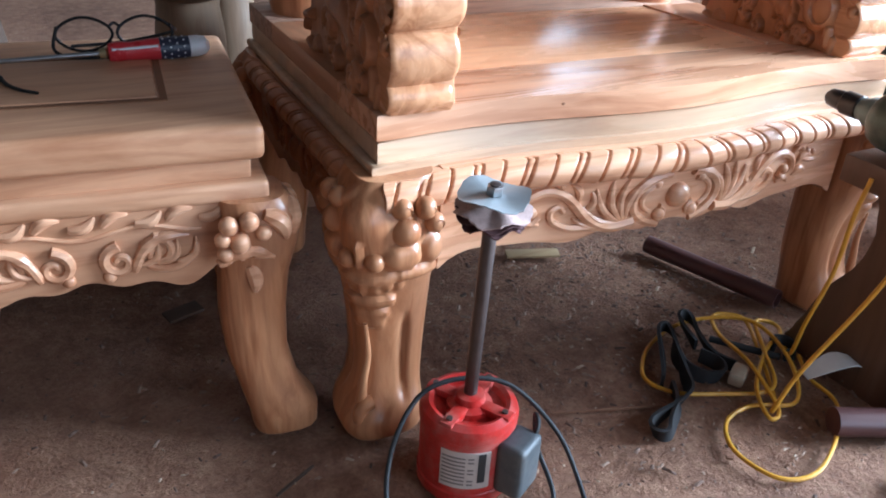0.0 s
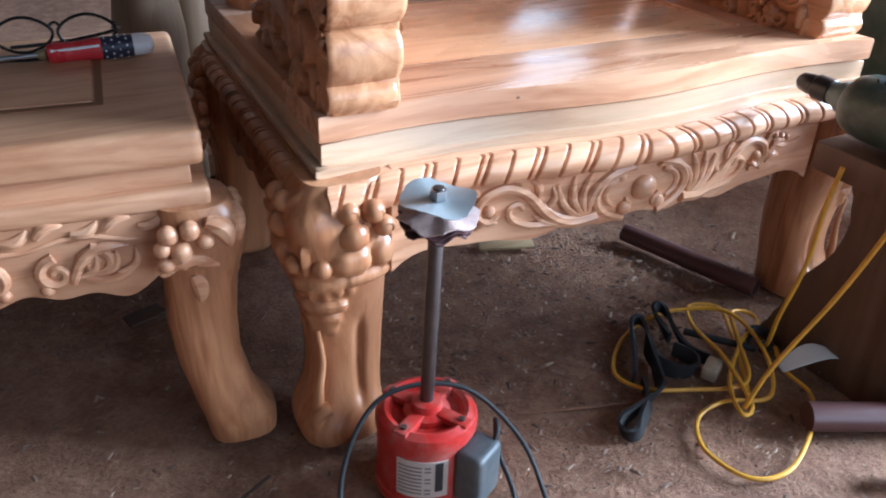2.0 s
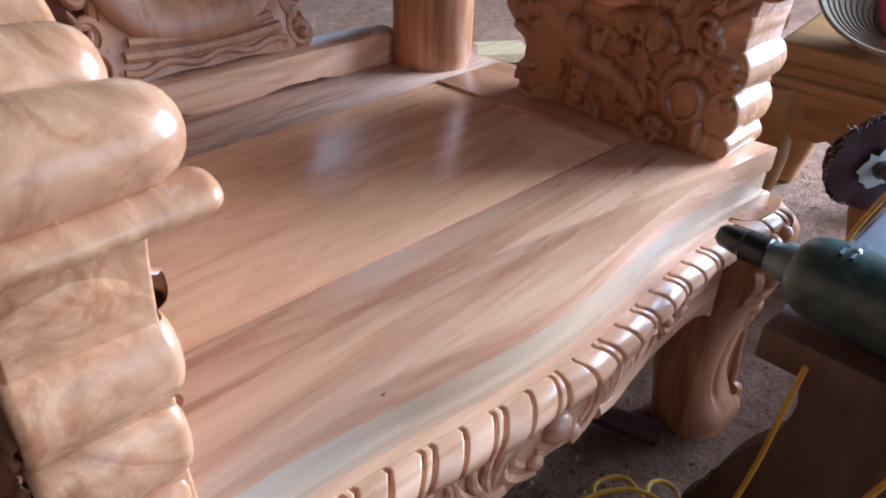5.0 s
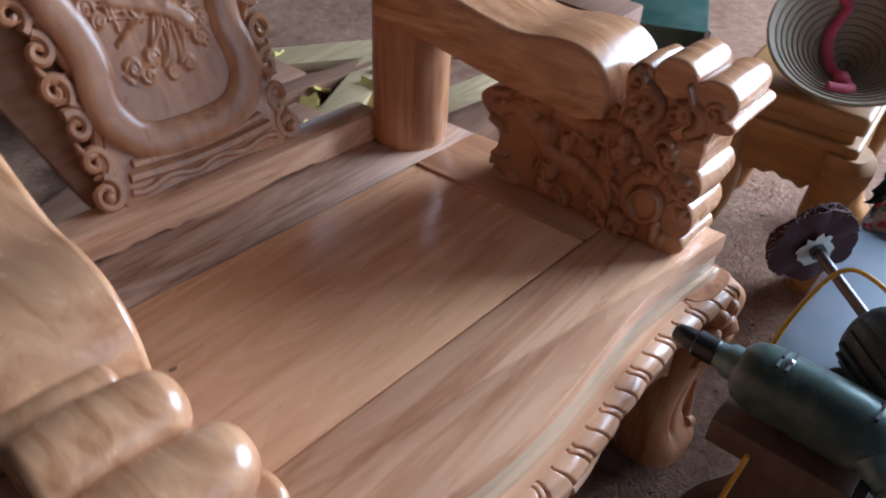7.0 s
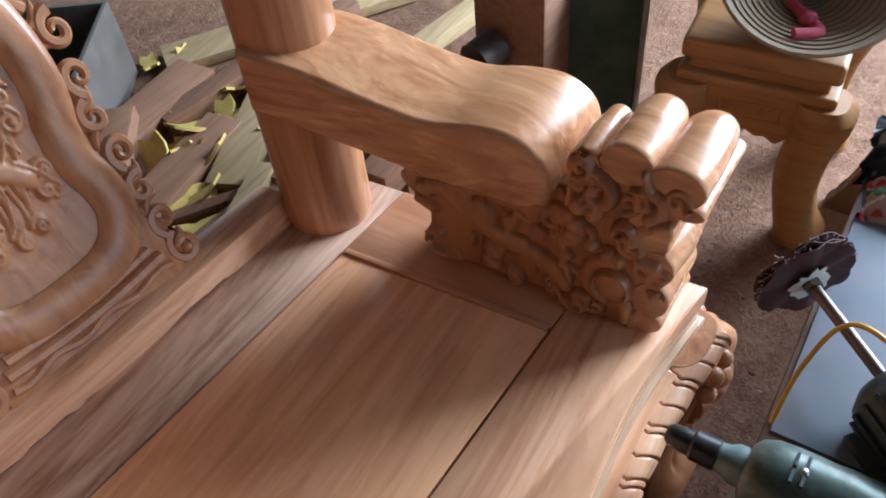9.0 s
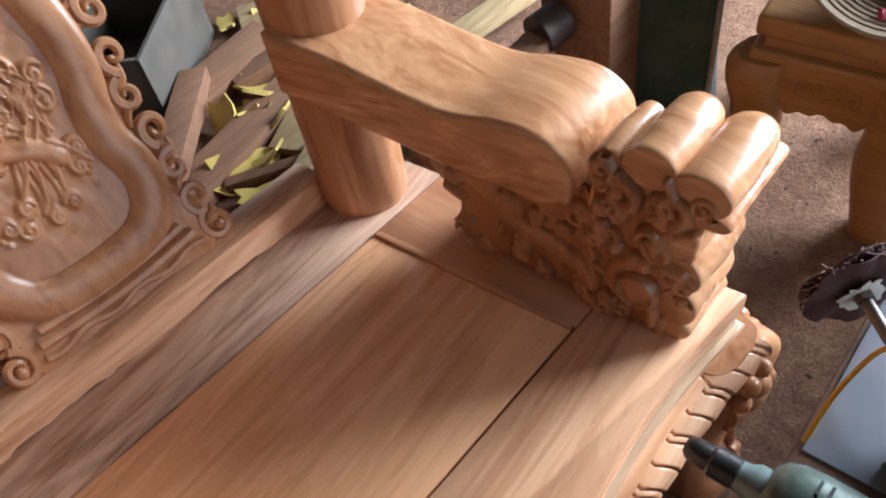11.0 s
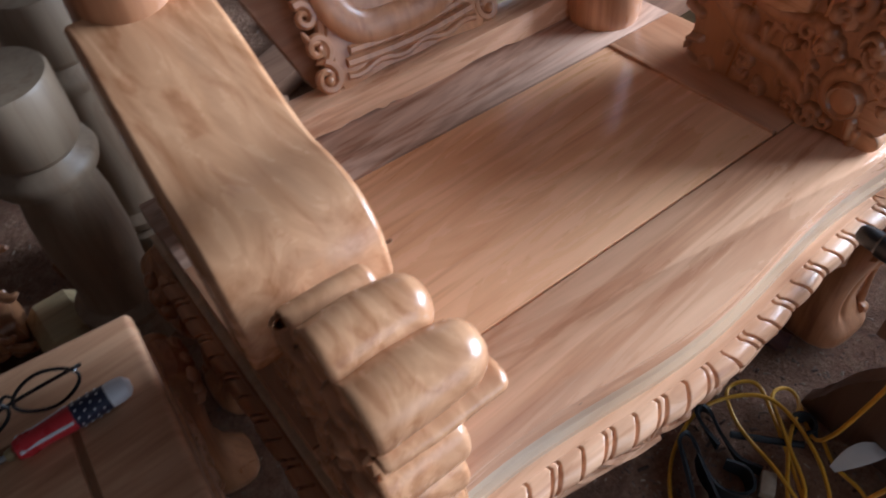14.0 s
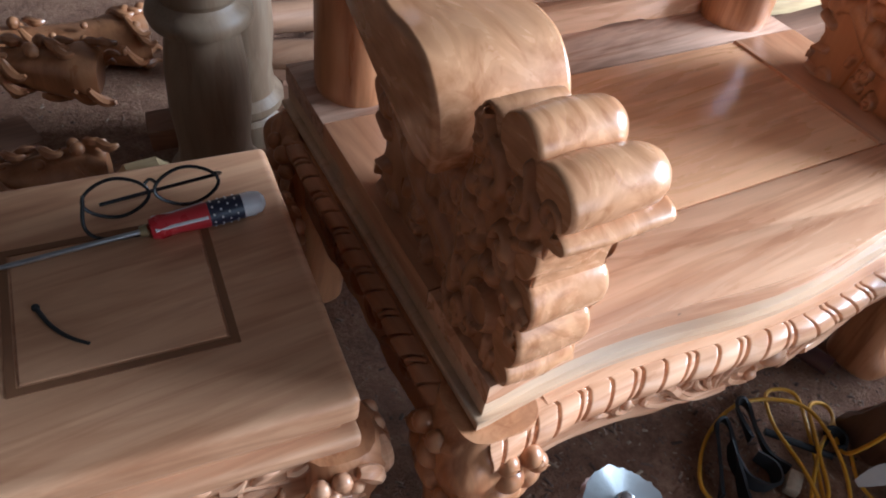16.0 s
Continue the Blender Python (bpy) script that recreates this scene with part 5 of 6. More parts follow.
# ---- the tangle of cord, straps and pipes on the floor ----
cord = thing("yellow_cord", (0.58, -0.17, 0), "tangled yellow electric cord on the floor below the bench", "cord")
loops_ = [(0.602, -0.338, 0.402), (0.605, -0.320, 0.34), (0.600, -0.285, 0.22), (0.560, -0.250, 0.09), (0.540, -0.240, 0.02), (0.575, -0.215, 0.010), (0.660, -0.10, 0.012), (0.700, -0.03, 0.012), (0.655, -0.005, 0.014), (0.610, -0.06, 0.022),
          (0.585, -0.15, 0.030), (0.560, -0.235, 0.012), (0.530, -0.245, 0.012), (0.560, -0.19, 0.020), (0.645, -0.13, 0.024), (0.715, -0.10, 0.020), (0.725, -0.07, 0.02), (0.69, -0.065, 0.026), (0.64, -0.13, 0.026), (0.585, -0.20, 0.016),
          (0.50, -0.165, 0.008), (0.44, -0.13, 0.008), (0.43, -0.08, 0.008), (0.50, -0.02, 0.008), (0.60, 0.00, 0.014), (0.68, -0.06, 0.030), (0.66, -0.16, 0.028), (0.60, -0.235, 0.012), (0.53, -0.21, 0.008), (0.47, -0.22, 0.006), (0.435, -0.27, 0.006),
          (0.45, -0.335, 0.006), (0.51, -0.35, 0.006), (0.60, -0.31, 0.007), (0.66, -0.26, 0.008), (0.67, -0.20, 0.010), (0.69, -0.16, 0.02)]
part("cord_run", tube(B(), spline(loops_, 9), 0.0034, 8), YELLOW, cord)
part("hanging_run", tube(B(), spline([(0.652, -0.205, 0.36), (0.648, -0.20, 0.30), (0.66, -0.19, 0.20), (0.655, -0.175, 0.10), (0.68, -0.15, 0.02), (0.72, -0.10, 0.012)], 8), 0.0034, 8), YELLOW, cord)
m4 = Matrix.Translation((0.565, -0.150, 0)) @ Matrix.Rotation(radians(30), 4, "Z")
part("plug", box(B(), -0.020, 0.020, -0.012, 0.012, 0.002, 0.024, 0.005, 2, m4), PLUGM, cord, "grubby white plug")


def strap(name, pts, w, label):
    """A band that stands on its edge, leaning a little, as webbing does when it loops over the floor."""
    bm = B()
    pth = spline(pts, 9)
    lp = []
    for i, q in enumerate(pth):
        d = (pth[min(i + 1, len(pth) - 1)] - pth[max(i - 1, 0)]).normalized()
        s = Vector((0, 0, 1)).cross(d)
        s = s.normalized() if s.length > 0.05 else Vector((1, 0, 0))
        wide = (Vector((0, 0, 1)) + s * 0.45 * math.sin(i * 0.11)).normalized()
        thick = d.cross(wide).normalized()
        c = Vector((q.x, q.y, max(q.z, w + 0.001)))
        lp.append([c + wide * w * a + thick * 0.0028 * b for a, b in ((-1, -1), (1, -1), (1, 1), (-1, 1))])
    rings(bm, lp)
    ob = part(name, bm, BLACK, at=tuple(pts[0]))
    return tagged(ob, label, "strap")


strap("black_strap", [(0.439, -0.114, 0.015), (0.470, -0.080, 0.018), (0.503, -0.034, 0.026), (0.516, -0.016, 0.030), (0.532, -0.014, 0.030), (0.534, -0.030, 0.026), (0.512, -0.070, 0.018), (0.485, -0.115, 0.013), (0.461, -0.149, 0.012), (0.415, -0.165, 0.012), (0.372, -0.176, 0.013),
                      (0.352, -0.190, 0.014), (0.353, -0.206, 0.014), (0.368, -0.208, 0.013), (0.392, -0.190, 0.012), (0.430, -0.160, 0.012), (0.448, -0.125, 0.012)], 0.011, "black webbing strap looped on edge on the floor")
strap("black_strap", [(0.560, -0.060, 0.014), (0.566, -0.030, 0.022), (0.572, -0.006, 0.030), (0.586, -0.002, 0.032), (0.592, -0.018, 0.026), (0.580, -0.050, 0.018), (0.568, -0.095, 0.013), (0.578, -0.130, 0.012)], 0.010, "black webbing strap looped beside the white plug")
strap("black_strap", [(0.520, -0.050, 0.020), (0.505, -0.075, 0.016), (0.500, -0.105, 0.013), (0.515, -0.132, 0.012), (0.540, -0.138, 0.012), (0.556, -0.115, 0.013), (0.545, -0.085, 0.015)], 0.012, "wide black strap curled on the floor")
tagged(part("black_rod", tube(B(), [(0.590, -0.060, 0.018), (0.62, -0.098, 0.018), (0.660, -0.148, 0.018)], 0.006, 10), BLACK, at=(0.59, -0.06, 0)), "thin black rod among the tangled straps", "rod")
strap("black_strap", [(0.672, -0.125, 0.014), (0.682, -0.112, 0.018), (0.698, -0.116, 0.020), (0.704, -0.134, 0.018), (0.694, -0.148, 0.014), (0.678, -0.142, 0.012)], 0.010, "small black ring of webbing on the floor")


def pipe(name, a, b, r, label, mat=PVC):
    a, b = Vector(a), Vector(b)
    bm = lathe(B(), [(r * 0.86, 0), (r, 0), (r, (b - a).length), (r * 0.86, (b - a).length), (r * 0.86, 0.001)], a, 28, aim(b - a))
    return tagged(part(name, bm, mat, at=tuple(a)), label, "pipe")


pipe("plastic_pipe", (0.600, -0.298, 0.0215), (0.80, -0.40, 0.0215), 0.0215, "brown plastic pipe lying on the floor")
pipe("plastic_pipe", (0.72, 0.245, 0.018), (0.80, -0.02, 0.018), 0.018, "dark brown pipe lying under the armchair")
pipe("plastic_pipe", (0.62, -0.42, 0.016), (0.80, -0.55, 0.016), 0.016, "short brown plastic pipe on the floor")
bm = B()
rings(bm, [[Vector((0.66 + 0.10 * t + dx, -0.20 - 0.05 * t + dy, 0.012 + 0.035 * math.sin(math.pi * t) + dz)) for dx, dy, dz in ((0, -0.018 * math.sin(math.pi * min(1, t + 0.1)), 0), (0, 0.018 * math.sin(math.pi * min(1, t + 0.1)), 0.004), (0, 0.018 * math.sin(math.pi * min(1, t + 0.1)), 0.006), (0, -0.018 * math.sin(math.pi * min(1, t + 0.1)), 0.002))] for t in [i / 10 for i in range(11)]])
tagged(part("white_scrap", bm, WHITEP, at=(0.66, -0.2, 0)), "curved white plastic offcut on the floor", "offcut")


# ---- behind and beside: second table with hat, green machine, posts, timber ----
T2 = Matrix.Translation((1.478, -0.068, 0)) @ Matrix.Rotation(radians(95), 4, "Z")
hat_table_place = lambda p: T2 @ Matrix.Diagonal((-1, 1, 1, 1)) @ Vector((p[0], -p[1], p[2]))
hat_table = build_table("side_table", hat_table_place, "honey-brown table with a carved motif, holding a palm hat", (HONEY, HONEY, HONEY), 0.41, 0.27, 0.34, groove=False, carve_it=False)
bm = B()
motif = lambda u, v, dd: (u, 0.002 - dd, v)
for s in (-1, 1):
    carve(bm, spiral(-0.135 + s * 0.040, 0.287, 0.010, 1.3, 90, s), motif, 0.0022, 0.0015)
    carve(bm, spiral(-0.135 + s * 0.018, 0.287, 0.009, 1.1, 100, -s), motif, 0.0022, 0.0015)
    carve(bm, [(-0.135 + s * 0.056 - s * 0.004 * math.cos(t), 0.287 + 0.016 * math.sin(t)) for t in [-1.5 + 0.3 * i for i in range(11)]], motif, 0.002, 0.002)
    carve(bm, [(-0.135 - 0.056 + 0.112 * i / 10, 0.287 + s * 0.016) for i in range(11)], motif, 0.002, 0.002)
split_parts(("carved_ball", "carved_scroll"), bm, HONEY, hat_table, hat_table_place)
hat = thing("palm_hat", (1.62, -0.03, 0.43), "upturned woven palm-leaf conical hat with a pink ribbon", "hat")
HC, HN = Vector((1.60, 0.035, 0.492)), Vector((-0.52, -0.12, 0.85)).normalized()
hm = aim(HN)
prof = [(0.0001, -0.085), (0.155, 0.030), (0.160, 0.034), (0.160, 0.030), (0.157, 0.024), (0.0001, -0.091)]
part("cone", lathe(B(), prof, HC, 48, hm), HATM, hat, "pale woven palm-leaf cone")
bm = B()
for k in range(1, 14):
    r = 0.155 * k / 14
    tube(bm, [HC + hm @ Vector((r * math.cos(a), r * math.sin(a), -0.085 + 0.115 * r / 0.155 + 0.0012)) for a in [2 * math.pi * i / 40 for i in range(40)]], 0.0016, 5, closed=True)
part("hoop", bm, plain("hat_hoop", (0.22, 0.14, 0.08), 0.7), hat)
part("rim_binding", tube(B(), [HC + hm @ Vector((0.159 * math.cos(a), 0.159 * math.sin(a), 0.031)) for a in [2 * math.pi * i / 48 for i in range(48)]], 0.004, 7, closed=True), HATM, hat)
rb = [hm @ Vector(q) + HC for q in ((-0.06, 0.11, -0.005), (-0.03, 0.085, -0.01), (-0.045, 0.03, -0.03), (-0.03, -0.03, -0.035), (0.0, -0.07, -0.02), (0.02, -0.10, -0.003), (-0.02, -0.115, 0.012))]
part("chin_ribbon", tube(B(), spline(rb, 7), 0.010, 10, (HN, 0.5)), RIBBON, hat, "pink chin ribbon")
part("ribbon_knot", blob(B(), rb[4], (0.018, 0.016, 0.014)), RIBBON, hat)
part("ribbon_knot", blob(B(), rb[0], (0.022, 0.012, 0.012)), RIBBON, hat)


def heap_cloth(name, centre, size, mat, label, seed):
    bm = B()
    nu, nv = 34, 26
    rows = []
    for i in range(nu + 1):
        row = []
        for j in range(nv + 1):
            u, v = 2 * i / nu - 1, 2 * j / nv - 1
            fall = max(0.0, 1 - (u * u + v * v) * 0.9)
            q = Vector((u * 2.4, v * 2.4, seed))
            z = size[2] * (fall ** 0.7) * (0.65 + 0.5 * noise.noise(q)) + 0.012 * abs(noise.noise(q * 2.3))
            row.append(bm.verts.new((centre[0] + u * size[0] * (1 + 0.15 * noise.noise(q * 1.3 + Vector((9, 0, 0)))), centre[1] + v * size[1] * (1 + 0.15 * noise.noise(q * 1.3 + Vector((0, 9, 0)))), centre[2] + max(0.003, z))))
        rows.append(row)
    for i in range(nu):
        for j in range(nv):
            bm.faces.new((rows[i][j], rows[i + 1][j], rows[i + 1][j + 1], rows[i][j + 1]))
    ext = bmesh.ops.solidify(bm, geom=bm.faces[:], thickness=0.003)
    ob = part(name, bm, mat, at=centre)
    return tagged(ob, label, "cloth")


heap_cloth("bundled_cloth", (1.335, -0.215, 0.380), (0.085, 0.075, 0.095), CLOTH, "crumpled black and white patterned cloth on the bench", 3.0)
heap_cloth("bundled_cloth", (1.235, -0.215, 0.380), (0.055, 0.055, 0.045), FLORAL, "crumpled floral cloth with red flowers on the bench", 8.0)

machine = thing("machine_box", (1.67, 0.44, 0), "dark green machine box with a worn silver edge", "machine")
m4 = Matrix.Translation((1.67, 0.44, 0)) @ Matrix.Rotation(radians(25), 4, "Z")
part("body", box(B(), -0.11, 0.15, -0.08, 0.10, 0.0, 0.42, 0.008, 2, m4), GREENM, machine, "dark green steel body")
part("edge_strip", box(B(), -0.118, -0.108, -0.084, -0.072, 0.0, 0.425, 0.002, 2, m4), STEEL, machine)
part("base", box(B(), -0.13, 0.17, -0.10, 0.12, 0.0, 0.03, 0.004, 2, m4), BLACK, machine)

roller = thing("planer_roller", (1.36, 0.55, 0), "wooden beam held on a steel-bushed bracket", "bracket")
part("beam", box(B(), 1.00, 1.37, 0.535, 0.595, 0.25, 0.31, 0.006), RAWBROWN, roller, "brown timber beam")
part("bush", lathe(B(), [(0.016, -0.03), (0.040, -0.03), (0.040, 0.03), (0.016, 0.03), (0.016, -0.028)], (1.385, 0.56, 0.31), 28, aim((1, -0.25, 0.1))), DARKSTEEL, roller, "steel bush")
part("post", box(B(), 1.43, 1.545, 0.455, 0.61, 0.0, 0.46, 0.006), RAWBROWN, roller)
part("foot", box(B(), 1.06, 1.12, 0.535, 0.595, 0.0, 0.25, 0.004), RAWBROWN, roller)


def plank(name, a, b, w, h, mat, label, turn=0.0):
    a, b = Vector(a), Vector(b)
    q = (b - a).to_track_quat("X", "Z").to_matrix().to_4x4()
    q = Matrix.Translation((a + b) / 2) @ q @ Matrix.Rotation(turn, 4, "X")
    ln = (b - a).length
    bm = box(B(), -ln / 2, ln / 2, -w / 2, w / 2, -h / 2, h / 2, 0.003, 2, q)
    return tagged(part(name, bm, mat, at=tuple(a)), label, "timber")


plank("timber_board", (0.60, 0.98, 0.10), (1.10, 1.42, 0.06), 0.07, 0.05, RAWBROWN, "brown carved rail tied with white string")
plank("timber_board", (0.86, 0.72, 0.02), (1.30, 0.98, 0.02), 0.05, 0.035, RAWBROWN, "rough brown timber offcut on the floor")
plank("timber_board", (1.10, 0.66, 0.03), (1.62, 0.72, 0.03), 0.08, 0.06, RAWPALE, "pale sawn timber lying on the floor")
plank("timber_board", (0.90, 1.10, 0.02), (1.30, 0.80, 0.04), 0.03, 0.03, RAWBROWN, "thin brown timber stick on the floor")


def log(a, b, r, label):
    """A debarked round log with slightly uneven girth."""
    a, b = Vector(a), Vector(b)
    m, ln = aim(b - a), (b - a).length
    loops = []
    for i in range(13):
        t = i / 12
        k = r * (1 + 0.06 * math.sin(5 * t + ln * 9)) * (0.9 if i in (0, 12) else 1)
        loops.append([a + m @ Vector((k * math.cos(q) * (1 + 0.04 * math.sin(3 * q)), k * math.sin(q), ln * t)) for q in [2 * math.pi * j / 20 for j in range(20)]])
    return tagged(part("timber_log", rings(B(), loops), LOGWOOD, at=tuple(a)), label, "log")


log((0.093, 1.173, 0.18), (0.45, 1.166, 0.138), 0.036, "debarked brown log in the heap behind the armchair")
log((0.085, 1.245, 0.061), (0.486, 1.068, 0.053), 0.042, "thick brown log lying on the floor behind the armchair")
plank("timber_board", (-0.1, 1.02, 0.06), (0.45, 0.90, 0.12), 0.07, 0.05, RAWBROWN, "brown timber billet behind the armchair")
plank("timber_board", (1.05, 1.05, 0.02), (1.55, 1.25, 0.05), 0.10, 0.03, RAWPALE, "pale timber board on the floor")
plank("timber_board", (1.15, 1.35, 0.02), (1.75, 1.20, 0.05), 0.06, 0.05, RAWBROWN, "brown timber on the floor")
plank("timber_board", (1.35, 1.55, 0.015), (1.95, 1.15, 0.015), 0.12, 0.03, RAWPALE, "pale timber board on the floor")

crate = thing("open_crate", (1.05, 1.60, 0), "open dark metal crate on the floor", "crate")
m4 = Matrix.Translation((1.05, 1.60, 0)) @ Matrix.Rotation(radians(35), 4, "Z")
for n_, b_ in (("crate_side", (-0.20, 0.20, -0.14, -0.128, 0.012, 0.22)), ("crate_side", (-0.20, 0.20, 0.128, 0.14, 0.012, 0.22)), ("crate_end", (-0.20, -0.188, -0.128, 0.128, 0.012, 0.22)), ("crate_end", (0.188, 0.20, -0.128, 0.128, 0.012, 0.22)), ("crate_base", (-0.20, 0.20, -0.14, 0.14, 0.0, 0.012))):
    part(n_, box(B(), *b_, 0.003, 2, m4), BOXMAT, crate)

plank("timber_billet", (0.02, 0.86, 0.05), (0.42, 0.72, 0.05), 0.06, 0.05, RAWBROWN, "round-edged brown timber billet behind the chair")


def turned_post(name, x, y, k, label):
    bm = lathe(B(), [(0.0001, 0.0), (0.075, 0.0), (0.078, 0.01), (0.078, 0.10), (0.070, 0.11), (0.082, 0.125), (0.082, 0.14), (0.066, 0.155), (0.062, 0.20), (0.068, 0.28), (0.066, 0.36), (0.058, 0.42), (0.060, 0.435), (0.078, 0.445), (0.082, 0.458), (0.078, 0.470),
                     (0.066, 0.478), (0.062, 0.486), (0.070, 0.496), (0.072, 0.50), (0.072, 0.600), (0.068, 0.606), (0.0001, 0.606)], (x, y, 0), 44)
    for v in bm.verts:
        v.co.z *= k
    return tagged(part(name, bm, TURNED, at=(x, y, 0)), label, "turned post", "turned posts")


turned_post("turned_post", -0.034, 0.785, 1.0, "greyish turned wooden post standing behind the side table")
turned_post("turned_post", 0.085, 0.98, 1.0, "greyish turned wooden post standing behind another post")


def carved_piece(name, a, b, w, mat, label, seed):
    """A carved furniture leg lying down, thick with knobs and leaves at one end."""
    a, b = Vector(a), Vector(b)
    d = (b - a)
    rnd = random.Random(seed)
    m = aim(d)
    ln = d.length
    root = thing(name, tuple(a), label, "carved leg")
    loops = []
    for t, r in ((0, 0.7), (0.03, 0.85), (0.12, 0.95), (0.3, 0.72), (0.5, 0.6), (0.68, 0.66), (0.82, 0.85), (0.93, 1.0), (1.0, 0.72)):
        loops.append([a + d * t + m @ Vector((math.cos(q), math.sin(q), 0)) * w * r * (abs(math.cos(q)) ** 3 + abs(math.sin(q)) ** 3) ** (-1 / 3) for q in [2 * math.pi * i / 20 for i in range(20)]])
    part("shank", rings(B(), loops), mat, root)
    bm = B()
    face = lambda u, v, h: a + d * u + m @ Vector((math.cos(v), math.sin(v), 0)) * (w * (0.72 + 0.30 * u) + h)
    for k in range(34):
        u, v = 0.40 + 0.58 * rnd.random(), rnd.uniform(0, 6.28)
        if rnd.random() < 0.4:
            r = rnd.uniform(0.007, 0.015)
            blob(bm, face(u, v, 0.002), (r, r, r), None, 9, 6)
        else:
            tube(bm, [face(u + 0.10 * t, v + 0.5 * math.sin(2.5 * t) + 0.3 * t, 0.004) for t in [i / 8 for i in range(9)]], lambda t: 0.003 + 0.007 * math.sin(math.pi * (0.1 + 0.85 * t)), 7)
    split_parts(("carved_knob", "carved_leaf"), bm, mat, root)
    return root


carved_piece("carved_leg", (-0.62, 1.02, 0.06), (-0.20, 0.92, 0.075), 0.055, CARVED, "reddish carved furniture leg lying on the floor", 2)
carved_piece("carved_leg", (-0.55, 1.22, 0.22), (-0.16, 1.05, 0.20), 0.05, CARVED, "pale carved bracket with scrolls and leaves", 3)
carved_piece("carved_leg", (-0.45, 1.45, 0.06), (0.0, 1.35, 0.06), 0.06, CARVED, "carved wooden leg stacked behind the posts", 5)
bm = B()
prism(bm, [(-0.05, 0), (0.05, 0), (0.055, 0.05), (0.03, 0.075), (-0.03, 0.075), (-0.055, 0.05)], lambda u, v, d: (-0.145 + u, 0.87 + d, v), -0.05, 0.06, 0.006)
tagged(part("wood_offcut", bm, RAWPALE, at=(-0.145, 0.87, 0)), "pale cream sawn offcut block on the floor", "offcut")
plank("cardboard_sheet", (-0.95, 1.35, 0.28), (-0.35, 1.55, 0.30), 0.5, 0.006, CARD, "dark brown cardboard sheet leaning at the back", radians(70))
plank("timber_board", (-0.9, 1.0, 0.02), (-0.3, 1.15, 0.02), 0.10, 0.04, RAWBROWN, "dark brown timber on the floor by the carved legs")


for k, (x0, y0, x1, y1, w, h, z, m_, lab) in enumerate((
        (-0.10, 0.74, 0.36, 0.70, 0.05, 0.05, 0.025, RAWBROWN, "brown timber billet on the floor behind the chair"), (-0.05, 0.80, 0.40, 0.78, 0.06, 0.05, 0.076, RAWBROWN, "brown timber billet in the stack behind the chair"),
        (0.05, 0.90, 0.62, 0.95, 0.09, 0.04, 0.02, RAWBROWN, "rough plank on the floor behind the chair"), (0.45, 0.80, 0.95, 0.76, 0.07, 0.05, 0.025, RAWBROWN, "rough brown timber behind the chair"),
        (0.55, 0.90, 1.05, 0.84, 0.08, 0.03, 0.015, RAWPALE, "pale sawn slat behind the chair"), (0.70, 0.84, 1.12, 0.98, 0.05, 0.04, 0.052, RAWPALE, "pale sawn offcut in the heap behind the chair"),
        (0.75, 0.98, 1.25, 0.92, 0.06, 0.05, 0.025, RAWBROWN, "brown timber in the heap behind the chair"), (0.88, 0.62, 1.30, 0.70, 0.07, 0.05, 0.025, RAWBROWN, "brown timber beside the chair"),
        (0.95, 0.56, 1.45, 0.50, 0.05, 0.04, 0.02, RAWBROWN, "brown batten on the floor beside the chair"), (1.10, 0.92, 1.60, 1.02, 0.09, 0.06, 0.03, RAWBROWN, "thick brown timber on the floor"),
        (1.30, 0.95, 1.85, 0.86, 0.06, 0.04, 0.08, RAWPALE, "pale batten resting on the timber"), (0.62, 1.12, 1.22, 1.20, 0.10, 0.05, 0.025, RAWBROWN, "rough brown plank on the floor"),
        (0.70, 1.38, 1.35, 1.42, 0.12, 0.05, 0.025, RAWBROWN, "wide brown plank on the floor"), (0.2, 1.15, 0.75, 1.30, 0.12, 0.05, 0.025, RAWBROWN, "wide brown plank on the floor behind the posts"),
        (-0.6, 0.78, -0.15, 0.72, 0.08, 0.05, 0.025, RAWBROWN, "dark timber on the floor behind the side table"), (-0.85, 0.92, -0.30, 0.86, 0.08, 0.05, 0.025, RAWBROWN, "dark timber on the floor behind the side table"))):
    plank("timber_board", (x0, y0, z), (x1, y1, z), w, h, m_, lab, 0.04 * math.sin(k * 2.3))


def leaf_scraps(seed, centre, spread, count, size):
    """Heaped jagged yellow offcuts of leaf shape."""
    rnd = random.Random(seed)
    for k in range(count):
        c = Vector((centre[0] + rnd.gauss(0, spread), centre[1] + rnd.gauss(0, spread), 0.008 + 0.02 * k / count))
        s = size * rnd.uniform(0.6, 1.3)
        m = Matrix.Translation(c) @ Euler((rnd.uniform(-0.5, 0.5), rnd.uniform(-0.5, 0.5), rnd.uniform(0, 6.28))).to_matrix().to_4x4()
        o = []
        nn = 16
        for i in range(nn):
            a = 2 * math.pi * i / nn
            r = s * (1 + (0.25 if i % 2 else -0.15) * rnd.uniform(0.5, 1)) * (1.0 if abs(math.cos(a)) > 0.6 else 0.55)
            o.append((r * math.cos(a), r * math.sin(a)))
        bm = prism(B(), o, lambda u, v, d: m @ Vector((u, v, d + 0.25 * u * u / max(s, 0.01))), -0.003, 0.004)
        ob = part("leaf_offcut", bm, FOAM, at=tuple(c))
        tagged(ob, "jagged yellow wood offcut among the scrap", "offcut", "yellow offcuts")


leaf_scraps(3, (0.98, 1.02), 0.06, 5, 0.05)
leaf_scraps(5, (1.08, 1.22), 0.10, 7, 0.07)
leaf_scraps(8, (1.35, 1.15), 0.14, 8, 0.06)


